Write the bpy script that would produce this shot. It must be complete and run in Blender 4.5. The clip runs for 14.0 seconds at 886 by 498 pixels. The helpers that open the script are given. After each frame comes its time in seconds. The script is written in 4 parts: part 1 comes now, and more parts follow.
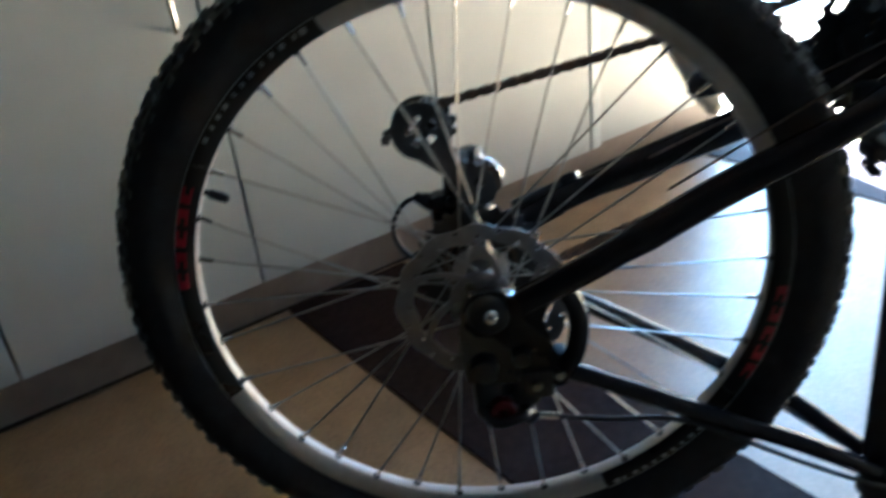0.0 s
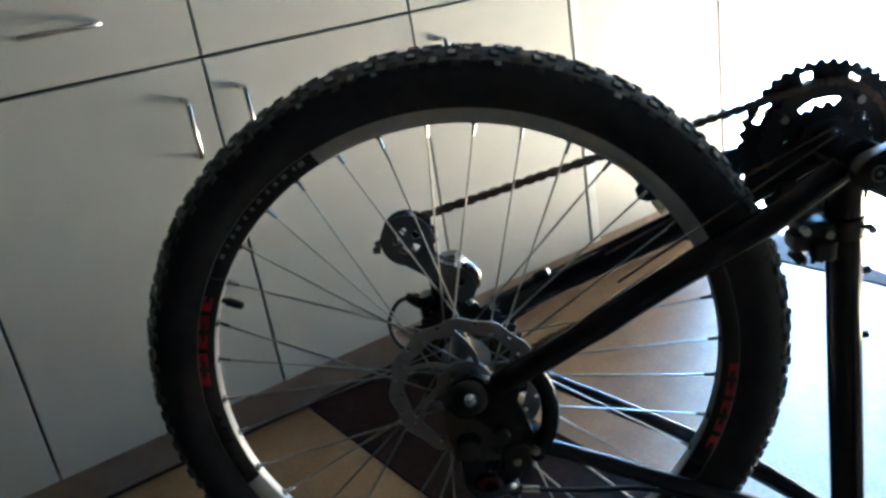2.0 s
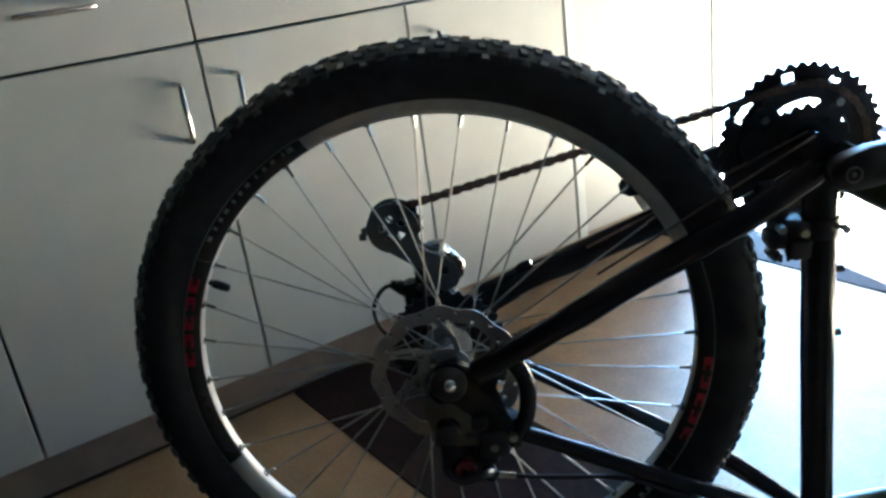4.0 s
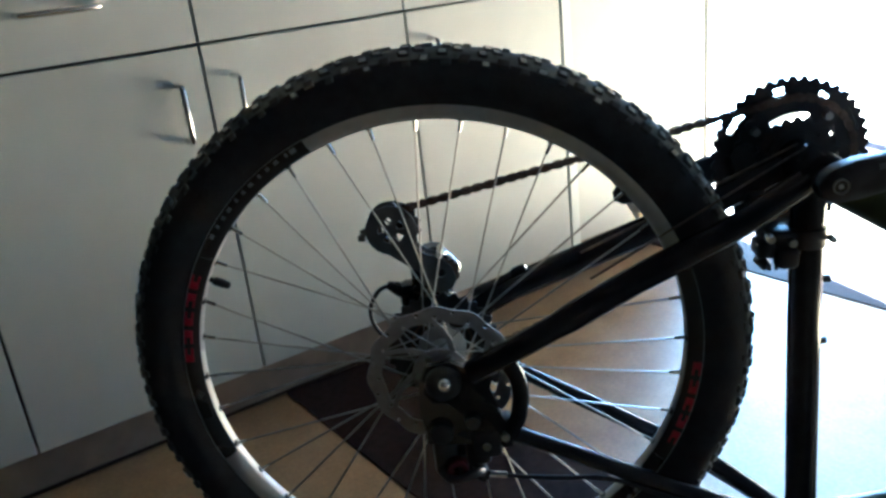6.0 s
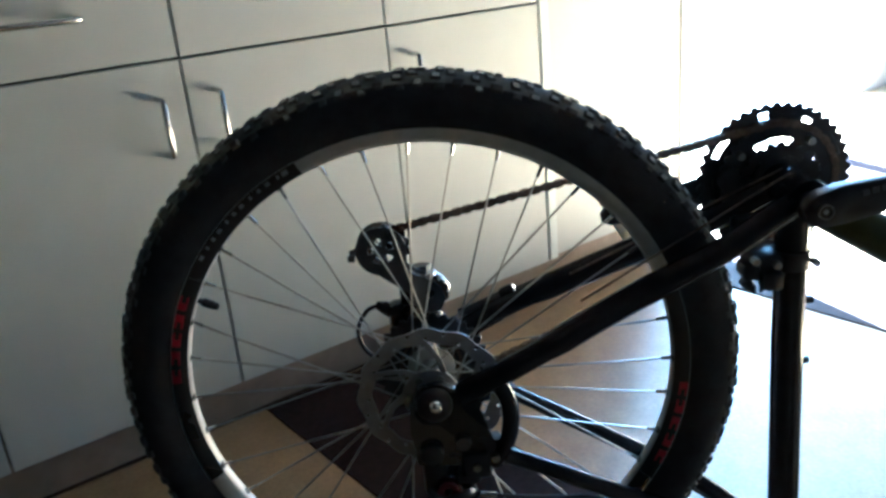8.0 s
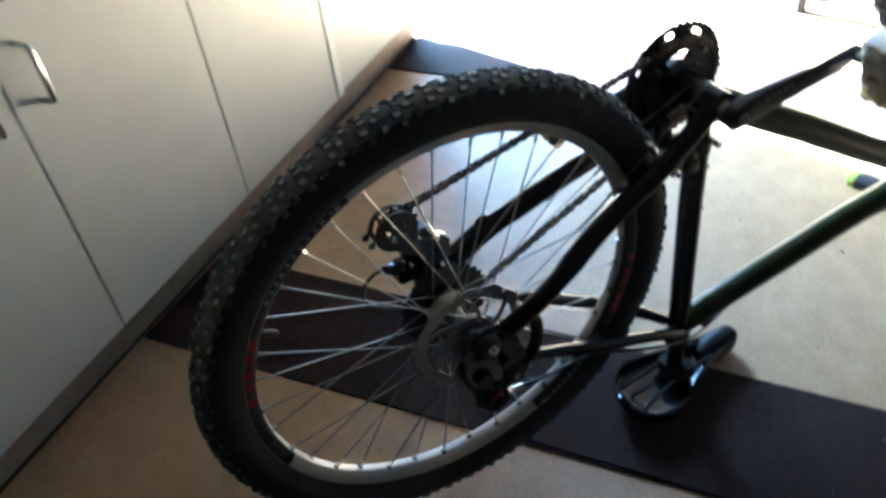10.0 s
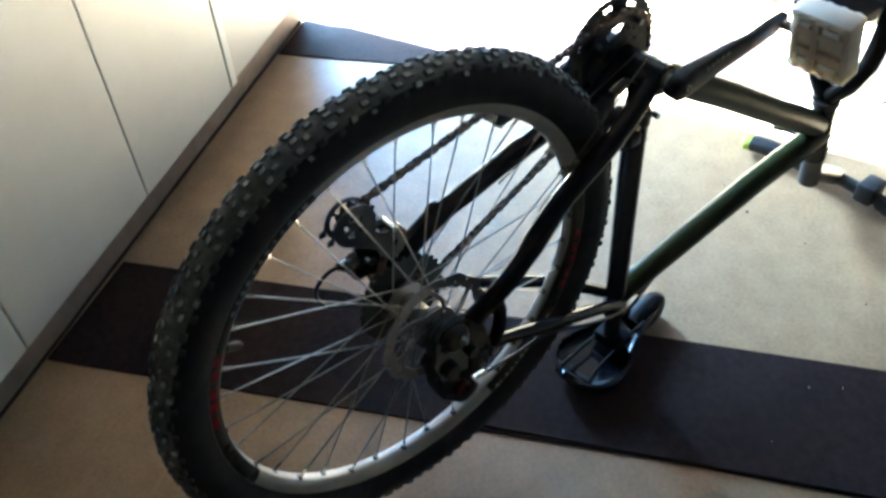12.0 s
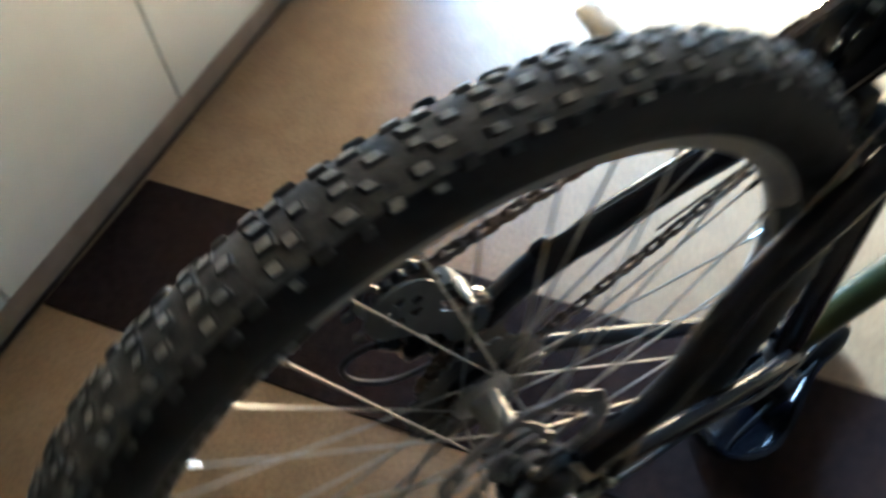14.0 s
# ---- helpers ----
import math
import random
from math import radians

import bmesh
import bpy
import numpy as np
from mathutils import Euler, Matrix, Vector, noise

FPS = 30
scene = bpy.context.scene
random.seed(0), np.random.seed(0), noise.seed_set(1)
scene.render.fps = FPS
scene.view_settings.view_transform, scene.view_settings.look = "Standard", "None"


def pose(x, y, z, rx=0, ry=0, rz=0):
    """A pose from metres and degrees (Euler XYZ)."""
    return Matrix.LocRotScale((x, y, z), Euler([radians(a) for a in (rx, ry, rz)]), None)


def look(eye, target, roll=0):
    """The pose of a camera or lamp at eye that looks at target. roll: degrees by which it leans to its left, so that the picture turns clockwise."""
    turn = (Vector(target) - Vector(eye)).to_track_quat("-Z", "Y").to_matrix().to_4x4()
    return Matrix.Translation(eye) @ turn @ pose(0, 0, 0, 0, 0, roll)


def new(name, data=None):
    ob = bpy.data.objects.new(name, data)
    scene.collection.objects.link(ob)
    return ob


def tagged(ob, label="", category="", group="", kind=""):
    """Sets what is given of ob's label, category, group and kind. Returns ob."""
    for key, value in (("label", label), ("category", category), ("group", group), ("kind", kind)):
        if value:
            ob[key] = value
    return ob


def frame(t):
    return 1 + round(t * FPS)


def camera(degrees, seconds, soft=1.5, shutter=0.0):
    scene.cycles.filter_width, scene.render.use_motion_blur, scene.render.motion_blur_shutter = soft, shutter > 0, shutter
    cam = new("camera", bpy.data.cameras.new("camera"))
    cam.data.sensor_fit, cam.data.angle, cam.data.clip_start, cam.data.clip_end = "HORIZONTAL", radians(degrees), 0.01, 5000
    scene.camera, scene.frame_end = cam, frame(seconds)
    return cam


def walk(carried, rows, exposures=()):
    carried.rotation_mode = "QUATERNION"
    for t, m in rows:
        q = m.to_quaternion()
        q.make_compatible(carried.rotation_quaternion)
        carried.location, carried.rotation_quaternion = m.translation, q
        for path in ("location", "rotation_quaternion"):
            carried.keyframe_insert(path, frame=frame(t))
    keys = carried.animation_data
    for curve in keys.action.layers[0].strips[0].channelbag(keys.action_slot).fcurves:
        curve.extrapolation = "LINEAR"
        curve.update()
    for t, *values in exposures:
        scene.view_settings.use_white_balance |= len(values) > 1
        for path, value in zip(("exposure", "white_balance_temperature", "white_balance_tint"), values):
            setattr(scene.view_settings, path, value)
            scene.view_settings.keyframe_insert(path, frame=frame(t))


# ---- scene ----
cam = camera(57.07, 14.0, soft=2.9, shutter=0.7)
PATH = [
    (0, (-0.3895, -0.5393, 0.8079), (0.5766, 0.9489, -0.1152), -6.70),
    (0.5, (-0.4018, -0.6010, 0.8287), (0.6705, 0.8752, 0.0095), -6.03),
    (1, (-0.4157, -0.6219, 0.8354), (0.5691, 0.9193, 0.0263), -7.38),
    (1.5, (-0.4224, -0.6305, 0.8391), (0.5043, 0.9798, 0.0987), -8.07),
    (2, (-0.4068, -0.6499, 0.8503), (0.5797, 0.9417, 0.1478), -9.48),
    (2.5, (-0.4079, -0.6608, 0.8588), (0.5282, 0.9555, 0.1439), -9.52),
    (3, (-0.4148, -0.6660, 0.8495), (0.5774, 0.9109, 0.1223), -6.95),
    (3.5, (-0.4091, -0.6703, 0.8513), (0.5754, 0.9128, 0.1270), -7.58),
    (4, (-0.4092, -0.6676, 0.8502), (0.5876, 0.9095, 0.1298), -7.77),
    (6.3, (-0.4256, -0.6828, 0.8533), (0.5941, 0.8874, 0.1501), -6.31),
    (6.5, (-0.4216, -0.6844, 0.8551), (0.6044, 0.8823, 0.1533), -6.59),
    (7, (-0.4267, -0.6869, 0.8602), (0.5982, 0.8839, 0.1658), -6.85),
    (7.5, (-0.4264, -0.6865, 0.8585), (0.5961, 0.8873, 0.1673), -6.72),
    (7.7, (-0.4285, -0.6852, 0.8508), (0.6069, 0.8860, 0.1731), -6.05),
    (9.8, (-0.6233, -0.3662, 1.1967), (0.6767, 0.4163, -0.1063), -7.10),
    (10, (-0.6376, -0.3498, 1.1859), (0.6719, 0.3767, -0.1399), -7.45),
    (10.5, (-0.6342, -0.2687, 1.1482), (0.7164, 0.2852, -0.2190), -9.38),
    (11, (-0.6645, -0.2653, 1.1570), (0.7572, 0.2637, -0.1465), -4.14),
    (11.5, (-0.6725, -0.2723, 1.1598), (0.7481, 0.2540, -0.1460), -3.23),
    (12, (-0.6414, -0.2367, 1.1768), (0.7414, 0.1849, -0.2052), -3.71),
    (12.5, (-0.5643, -0.2473, 1.1799), (0.7893, 0.2439, -0.2081), -4.06),
    (13, (-0.4626, -0.3709, 1.1973), (0.6558, 0.5429, -0.1862), -6.05),
    (13.5, (-0.3668, -0.3007, 1.1553), (0.7202, 0.5268, -0.3054), -3.60),
    (14, (-0.2477, -0.1034, 1.0171), (0.7897, 0.4537, -0.5995), -6.17),
]
walk(cam, [(t, look(eye, target, roll)) for t, eye, target, roll in PATH], exposures=[(0, 6.88, 4450, -6), (2, 6.93, 4350, -8), (7.7, 7.0, 4300, -9), (10, 6.97, 4500, -8), (11, 7.14, 4500, -9), (12.5, 7.15, 4550, -9), (13.2, 7.12, 4650, -8), (14, 7.5, 4900, -6)])

# ---- light ----
SUN_TO = Vector((0.200, 0.740, 0.642))
world = bpy.data.worlds.new("sky")
scene.world = world
world.use_nodes = True
wn = world.node_tree.nodes
sky = wn.new("ShaderNodeTexSky")
sky.sky_type, sky.sun_disc = 'NISHITA', False
sky.sun_elevation, sky.sun_rotation = math.asin(SUN_TO.z), math.atan2(SUN_TO.x, SUN_TO.y)
wn["Background"].inputs["Strength"].default_value = 0.05
world.node_tree.links.new(sky.outputs["Color"], wn["Background"].inputs["Color"])

sun_data = bpy.data.lights.new("sun", 'SUN')
sun_data.energy, sun_data.angle, sun_data.color = 4.5, radians(0.6), (1.0, 0.97, 0.93)
sun = new("sun", sun_data)
sun.matrix_world = look((4.0, 8.0, 6.0), Vector((4.0, 8.0, 6.0)) - SUN_TO)

# the glazed door stands in the kitchen row's wall, past the tall cabinet
DOOR_X0, DOOR_X1, DOOR_Z0, DOOR_Z1, WALL_Y = 1.50, 3.68, 0.02, 2.12, 1.35
panel = bpy.data.lights.new("door_skylight", 'AREA')
panel.shape, panel.size, panel.size_y, panel.energy, panel.color = 'RECTANGLE', 1.0, DOOR_Z1 - DOOR_Z0, 2.9, (0.68, 0.83, 1.0)
lamp = new("door_skylight", panel)
mid = Vector((DOOR_X0 + 0.5, WALL_Y - 0.02, (DOOR_Z0 + DOOR_Z1) / 2))
lamp.matrix_world = look(mid, mid + Vector((0, -1, 0)))


# ---- materials ----
def shader(name):
    m = bpy.data.materials.new(name)
    m.use_nodes = True
    return m, m.node_tree.nodes, m.node_tree.links, m.node_tree.nodes["Principled BSDF"]


def material(name, colour, rough=0.5, metal=0.0, vary=0.12, scale=30.0, bump=0.0, bump_scale=200.0, coat=0.0, spec=0.5, dirt=None, dirt_scale=6.0, rough_vary=0.1):
    """A surface with fine grain, larger blotches, uneven gloss and relief."""
    m, n, l, b = shader(name)
    co = n.new("ShaderNodeTexCoord")
    fine, wide = n.new("ShaderNodeTexNoise"), n.new("ShaderNodeTexNoise")
    fine.inputs["Scale"].default_value, fine.inputs["Detail"].default_value = scale, 5
    wide.inputs["Scale"].default_value, wide.inputs["Detail"].default_value = dirt_scale, 4
    for t in (fine, wide):
        l.new(co.outputs["Object"], t.inputs["Vector"])
    ramp = n.new("ShaderNodeMapRange")
    ramp.inputs["From Min"].default_value, ramp.inputs["From Max"].default_value = 0.3, 0.7
    ramp.inputs["To Min"].default_value, ramp.inputs["To Max"].default_value = 1 - vary, 1 + vary
    l.new(fine.outputs["Fac"], ramp.inputs["Value"])
    scaled = n.new("ShaderNodeVectorMath")
    scaled.operation = 'SCALE'
    scaled.inputs[0].default_value = colour
    l.new(ramp.outputs["Result"], scaled.inputs["Scale"])
    mix = n.new("ShaderNodeMix")
    mix.data_type = 'RGBA'
    l.new(scaled.outputs["Vector"], mix.inputs["A"])
    mix.inputs["B"].default_value = (*(dirt or [c * 0.8 for c in colour]), 1)
    blot = n.new("ShaderNodeMapRange")
    blot.inputs["From Min"].default_value, blot.inputs["From Max"].default_value = 0.45, 0.75
    blot.inputs["To Max"].default_value = 0.7
    l.new(wide.outputs["Fac"], blot.inputs["Value"])
    l.new(blot.outputs["Result"], mix.inputs["Factor"])
    l.new(mix.outputs["Result"], b.inputs["Base Color"])
    gloss = n.new("ShaderNodeMapRange")
    gloss.inputs["To Min"].default_value, gloss.inputs["To Max"].default_value = max(0.02, rough - rough_vary), min(1, rough + rough_vary)
    l.new(wide.outputs["Fac"], gloss.inputs["Value"])
    l.new(gloss.outputs["Result"], b.inputs["Roughness"])
    b.inputs["Metallic"].default_value = metal
    b.inputs["Coat Weight"].default_value = coat
    b.inputs["Coat Roughness"].default_value = 0.12
    b.inputs["Specular IOR Level"].default_value = spec
    if bump:
        rel, bp = n.new("ShaderNodeTexNoise"), n.new("ShaderNodeBump")
        rel.inputs["Scale"].default_value, rel.inputs["Detail"].default_value = bump_scale, 3
        l.new(co.outputs["Object"], rel.inputs["Vector"])
        l.new(rel.outputs["Fac"], bp.inputs["Height"])
        bp.inputs["Strength"].default_value, bp.inputs["Distance"].default_value = bump, 0.002
        l.new(bp.outputs["Normal"], b.inputs["Normal"])
    return m


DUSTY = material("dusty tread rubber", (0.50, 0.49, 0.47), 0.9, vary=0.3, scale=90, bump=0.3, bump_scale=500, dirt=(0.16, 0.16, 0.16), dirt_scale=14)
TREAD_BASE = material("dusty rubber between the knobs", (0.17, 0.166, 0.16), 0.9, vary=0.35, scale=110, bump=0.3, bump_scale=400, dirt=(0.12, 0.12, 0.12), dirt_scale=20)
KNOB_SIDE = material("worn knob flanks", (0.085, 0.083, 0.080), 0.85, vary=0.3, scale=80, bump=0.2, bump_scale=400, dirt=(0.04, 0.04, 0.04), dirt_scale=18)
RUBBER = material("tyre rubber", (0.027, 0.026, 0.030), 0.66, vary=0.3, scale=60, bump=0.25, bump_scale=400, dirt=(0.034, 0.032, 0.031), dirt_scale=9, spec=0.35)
RIM_ALLOY = material("satin rim alloy", (0.50, 0.48, 0.47), 0.42, 0.35, vary=0.08, scale=90, bump=0.05, bump_scale=600, dirt=(0.40, 0.38, 0.36))
ALLOY = material("anodised alloy", (0.36, 0.35, 0.34), 0.38, 0.85, vary=0.06, scale=80, bump=0.05, bump_scale=600)
TIP_ALLOY = material("bright worn alloy", (0.85, 0.85, 0.83), 0.24, 0.95, vary=0.04, scale=150)
STEEL = material("polished steel", (0.40, 0.385, 0.365), 0.36, 1.0, vary=0.08, scale=120)
CHROME = material("brushed chrome", (0.7, 0.69, 0.67), 0.16, 1.0, vary=0.05, scale=150)
DISC_STEEL = material("brake steel", (0.31, 0.295, 0.30), 0.42, 0.55, vary=0.15, scale=90, dirt=(0.25, 0.22, 0.20))
PAINT = material("black frame paint", (0.019, 0.018, 0.021), 0.17, vary=0.2, scale=40, coat=0.05, spec=0.2, dirt=(0.013, 0.012, 0.012), rough_vary=0.05)
GREEN_PAINT = material("dark green frame paint", (0.030, 0.034, 0.011), 0.3, vary=0.2, scale=40, coat=0.0, spec=0.1, dirt=(0.02, 0.022, 0.015), rough_vary=0.06)
BLACK_METAL = material("black oxide metal", (0.036, 0.035, 0.038), 0.38, 0.5, vary=0.3, scale=60, dirt=(0.04, 0.037, 0.034))
GLOSS_BLACK = material("glossy black enamel", (0.02, 0.02, 0.022), 0.14, vary=0.15, scale=60, coat=0.4)
GREASY = material("greasy chain steel", (0.15, 0.105, 0.08), 0.40, 0.6, vary=0.35, scale=200, dirt=(0.02, 0.018, 0.015), dirt_scale=30)
PLASTIC = material("black plastic", (0.026, 0.025, 0.028), 0.45, spec=0.25, vary=0.2, scale=80, bump=0.1, bump_scale=500)
GREY_PLASTIC = material("grey derailleur alloy", (0.085, 0.087, 0.09), 0.42, 0.2, vary=0.15, scale=60)
DECAL = material("black rim decal", (0.012, 0.012, 0.013), 0.3, vary=0.1)
RED = material("red lettering", (0.46, 0.016, 0.045), 0.4, vary=0.1)
DARK_RED = material("dull red anodising", (0.10, 0.009, 0.014), 0.35, 0.5, vary=0.2)
WHITE_INK = material("white lettering", (0.36, 0.36, 0.36), 0.4, vary=0.05)
PEDAL_MAT = material("pale grey pedal plastic", (0.88, 0.73, 0.59), 0.5, vary=0.06, scale=50, dirt=(0.6, 0.55, 0.5))
WHITE_PLASTIC = material("pale slot filling plastic", (0.88, 0.84, 0.78), 0.3, vary=0.05, scale=60)
SADDLE_MAT = material("black saddle vinyl", (0.007, 0.007, 0.010), 0.14, spec=0.2, vary=0.2, bump=0.08, bump_scale=300)
SHELL = material("glossy saddle shell", (0.006, 0.007, 0.011), 0.12, vary=0.1, spec=0.45, rough_vary=0.04)
RAIL_BLACK = material("matt black rail paint", (0.010, 0.010, 0.011), 0.7, spec=0.06, vary=0.2)
LIME = material("lime rubber", (0.45, 0.55, 0.06), 0.5, vary=0.1)
NOSE_GREY = material("slate saddle vinyl", (0.009, 0.009, 0.011), 0.5, spec=0.12, vary=0.2, bump=0.15, bump_scale=300)
LACQUER = material("white cabinet lacquer", (0.44, 0.45, 0.445), 0.48, spec=0.6, vary=0.03, scale=14, bump=0.03, bump_scale=90, dirt=(0.41, 0.415, 0.41), dirt_scale=3, rough_vary=0.03)
# near-black: paints the shade inside the cabinet seams; also the dirt crumbs
EDGE_DARK = material("dark seam shade and crumb dirt", (0.025, 0.021, 0.018), 0.8, spec=0.2, vary=0.2)
STRIP_GREY = material("grey filler strip", (0.58, 0.61, 0.61), 0.4, vary=0.05)
PLINTH_MAT = material("brown plinth laminate", (0.26, 0.20, 0.155), 0.5, vary=0.15, scale=25, dirt=(0.19, 0.145, 0.11))
GAP_BROWN = material("dark brown for the gap under the plinth", (0.05, 0.035, 0.027), 0.7, spec=0.2, vary=0.2)
WORKTOP_MAT = material("grey worktop laminate", (0.35, 0.34, 0.32), 0.4, vary=0.2, scale=120)
MAT_BROWN = material("dark brown mat", (0.024, 0.0142, 0.0130), 0.75, spec=0.08, vary=0.25, scale=70, bump=0.35, bump_scale=350, dirt=(0.034, 0.020, 0.016), dirt_scale=5)
MAT_EDGE = material("mat binding", (0.02, 0.014, 0.012), 0.8, spec=0.08, vary=0.2)
# unseen walls behind the camera, coloured dark to hold back bounce light
WALL_MAT = material("dark unseen wall", (0.05, 0.038, 0.028), 0.7, vary=0.03, scale=20, bump=0.1, bump_scale=120)
PALE_WALL = material("white wall paint", (0.72, 0.71, 0.69), 0.7, vary=0.04, scale=20, bump=0.1, bump_scale=120)
SIDE_WALL = material("grey of the unseen reflecting wall", (0.30, 0.31, 0.32), 0.7, vary=0.04, scale=20, bump=0.1, bump_scale=120)
PAVING = material("grey paving", (0.3, 0.29, 0.28), 0.8, vary=0.1, scale=8)
# unseen ceiling, dark for the same reason as the walls
CEIL_MAT = material("dark unseen ceiling", (0.06, 0.05, 0.04), 0.8, vary=0.03, scale=20)
FRAME_WHITE = material("white window frame", (0.8, 0.8, 0.78), 0.4, vary=0.03)
DARK_WOOD = material("dark table wood", (0.009, 0.008, 0.009), 0.6, spec=0.08, vary=0.3, scale=20)
PAPER = material("pale paper scrap", (0.75, 0.70, 0.55), 0.7, vary=0.08)

plastic = PEDAL_MAT.node_tree.nodes["Principled BSDF"]
plastic.inputs["Subsurface Weight"].default_value, plastic.inputs["Subsurface Scale"].default_value = 0.7, 0.03
plastic.inputs["Subsurface Radius"].default_value = (1.0, 0.9, 0.75)


def floor_material():
    """Tan linoleum: marbled flecks, faint grey wear, satin polish."""
    m, n, l, b = shader("tan linoleum")
    co = n.new("ShaderNodeTexCoord")
    fleck, marble, wear = (n.new("ShaderNodeTexNoise") for _ in range(3))
    for t, s, d in ((fleck, 130, 6), (marble, 20, 8), (wear, 2.2, 4)):
        t.inputs["Scale"].default_value, t.inputs["Detail"].default_value = s, d
        l.new(co.outputs["Object"], t.inputs["Vector"])
    ramp = n.new("ShaderNodeValToRGB")
    ramp.color_ramp.elements[0].position, ramp.color_ramp.elements[0].color = 0.3, (0.41, 0.25, 0.117, 1)
    ramp.color_ramp.elements[1].position, ramp.color_ramp.elements[1].color = 0.7, (0.52, 0.335, 0.165, 1)
    l.new(marble.outputs["Fac"], ramp.inputs["Fac"])
    mix = n.new("ShaderNodeMix")
    mix.data_type = 'RGBA'
    mix.blend_type = 'MULTIPLY'
    mix.inputs["Factor"].default_value = 0.55
    l.new(ramp.outputs["Color"], mix.inputs["A"])
    l.new(fleck.outputs["Fac"], mix.inputs["B"])
    grey = n.new("ShaderNodeMix")
    grey.data_type = 'RGBA'
    fac = n.new("ShaderNodeMapRange")
    fac.inputs["From Min"].default_value, fac.inputs["From Max"].default_value, fac.inputs["To Max"].default_value = 0.5, 0.75, 0.28
    l.new(wear.outputs["Fac"], fac.inputs["Value"])
    l.new(fac.outputs["Result"], grey.inputs["Factor"])
    l.new(mix.outputs["Result"], grey.inputs["A"])
    grey.inputs["B"].default_value = (0.36, 0.245, 0.15, 1)
    l.new(grey.outputs["Result"], b.inputs["Base Color"])
    gl = n.new("ShaderNodeMapRange")
    gl.inputs["To Min"].default_value, gl.inputs["To Max"].default_value = 0.46, 0.60
    l.new(marble.outputs["Fac"], gl.inputs["Value"])
    l.new(gl.outputs["Result"], b.inputs["Roughness"])
    b.inputs["Specular IOR Level"].default_value = 0.8
    bp = n.new("ShaderNodeBump")
    bp.inputs["Strength"].default_value, bp.inputs["Distance"].default_value = 0.3, 0.002
    l.new(fleck.outputs["Fac"], bp.inputs["Height"])
    l.new(bp.outputs["Normal"], b.inputs["Normal"])
    return m


FLOOR_MAT = floor_material()


# ---- mesh helpers ----
def finish(bm, sharp=40):
    bmesh.ops.recalc_face_normals(bm, faces=bm.faces)
    for f in bm.faces:
        f.smooth = True
    for e in bm.edges:
        e.smooth = len(e.link_faces) == 2 and e.calc_face_angle(0) < radians(sharp)
    return bm


def part(name, bm, mat, parent=None, label="", sharp=40):
    data = bpy.data.meshes.new(name)
    finish(bm, 10 if mat in (LACQUER, PLINTH_MAT, WORKTOP_MAT, STRIP_GREY, FRAME_WHITE) else sharp).to_mesh(data)
    bm.free()
    data.materials.append(mat)
    ob = new(name, data)
    ob.parent = parent
    return tagged(ob, label) if label else ob


def shared(name, ob, parent, m=None):
    """Another object on the mesh of ob."""
    twin = new(name, ob.data)
    twin.parent = parent
    if m is not None:
        twin.matrix_basis = m
    return twin


def box(bm, x0, x1, y0, y1, z0, z1, bevel=0.0):
    vs = bmesh.ops.create_cube(bm, size=1.0)["verts"]
    for v in vs:
        v.co = ((x0 + x1) / 2 + v.co.x * (x1 - x0), (y0 + y1) / 2 + v.co.y * (y1 - y0), (z0 + z1) / 2 + v.co.z * (z1 - z0))
    if bevel:
        bmesh.ops.bevel(bm, geom=list({e for v in vs for e in v.link_edges}), offset=bevel, segments=2, profile=0.5, affect='EDGES')
    return bm


def rods(bm, points, radii, seg=12, cap=True, flat=1.0):
    """A tube along points, with a radius for each."""
    pts = [Vector(p) for p in points]
    if not hasattr(radii, "__len__"):
        radii = [radii] * len(pts)
    rings, side = [], None
    for i, p in enumerate(pts):
        way = (pts[min(i + 1, len(pts) - 1)] - pts[max(i - 1, 0)]).normalized()
        if side is None:
            side = way.cross((0, 0, 1) if abs(way.z) < 0.9 else (0, 1, 0)).normalized()
        side = (side - way * side.dot(way)).normalized()
        up = way.cross(side)
        rings.append([bm.verts.new(p + radii[i] * (math.cos(a) * side + flat * math.sin(a) * up)) for a in (2 * math.pi * k / seg for k in range(seg))])
    for a, b in zip(rings, rings[1:]):
        for k in range(seg):
            bm.faces.new((a[k], a[(k + 1) % seg], b[(k + 1) % seg], b[k]))
    if cap:
        bm.faces.new(rings[0][::-1])
        bm.faces.new(rings[-1])
    return bm


def curve_points(ctrl, n=8):
    """Points of a smooth curve through ctrl."""
    p = [Vector(c) for c in ctrl]
    p = [2 * p[0] - p[1]] + p + [2 * p[-1] - p[-2]]
    out = []
    for i in range(1, len(p) - 2):
        for k in range(n):
            t = k / n
            out.append(0.5 * (2 * p[i] + (p[i + 1] - p[i - 1]) * t + (2 * p[i - 1] - 5 * p[i] + 4 * p[i + 1] - p[i + 2]) * t * t
                              + (3 * p[i] - p[i - 1] - 3 * p[i + 1] + p[i + 2]) * t ** 3))
    return out + [p[-2]]


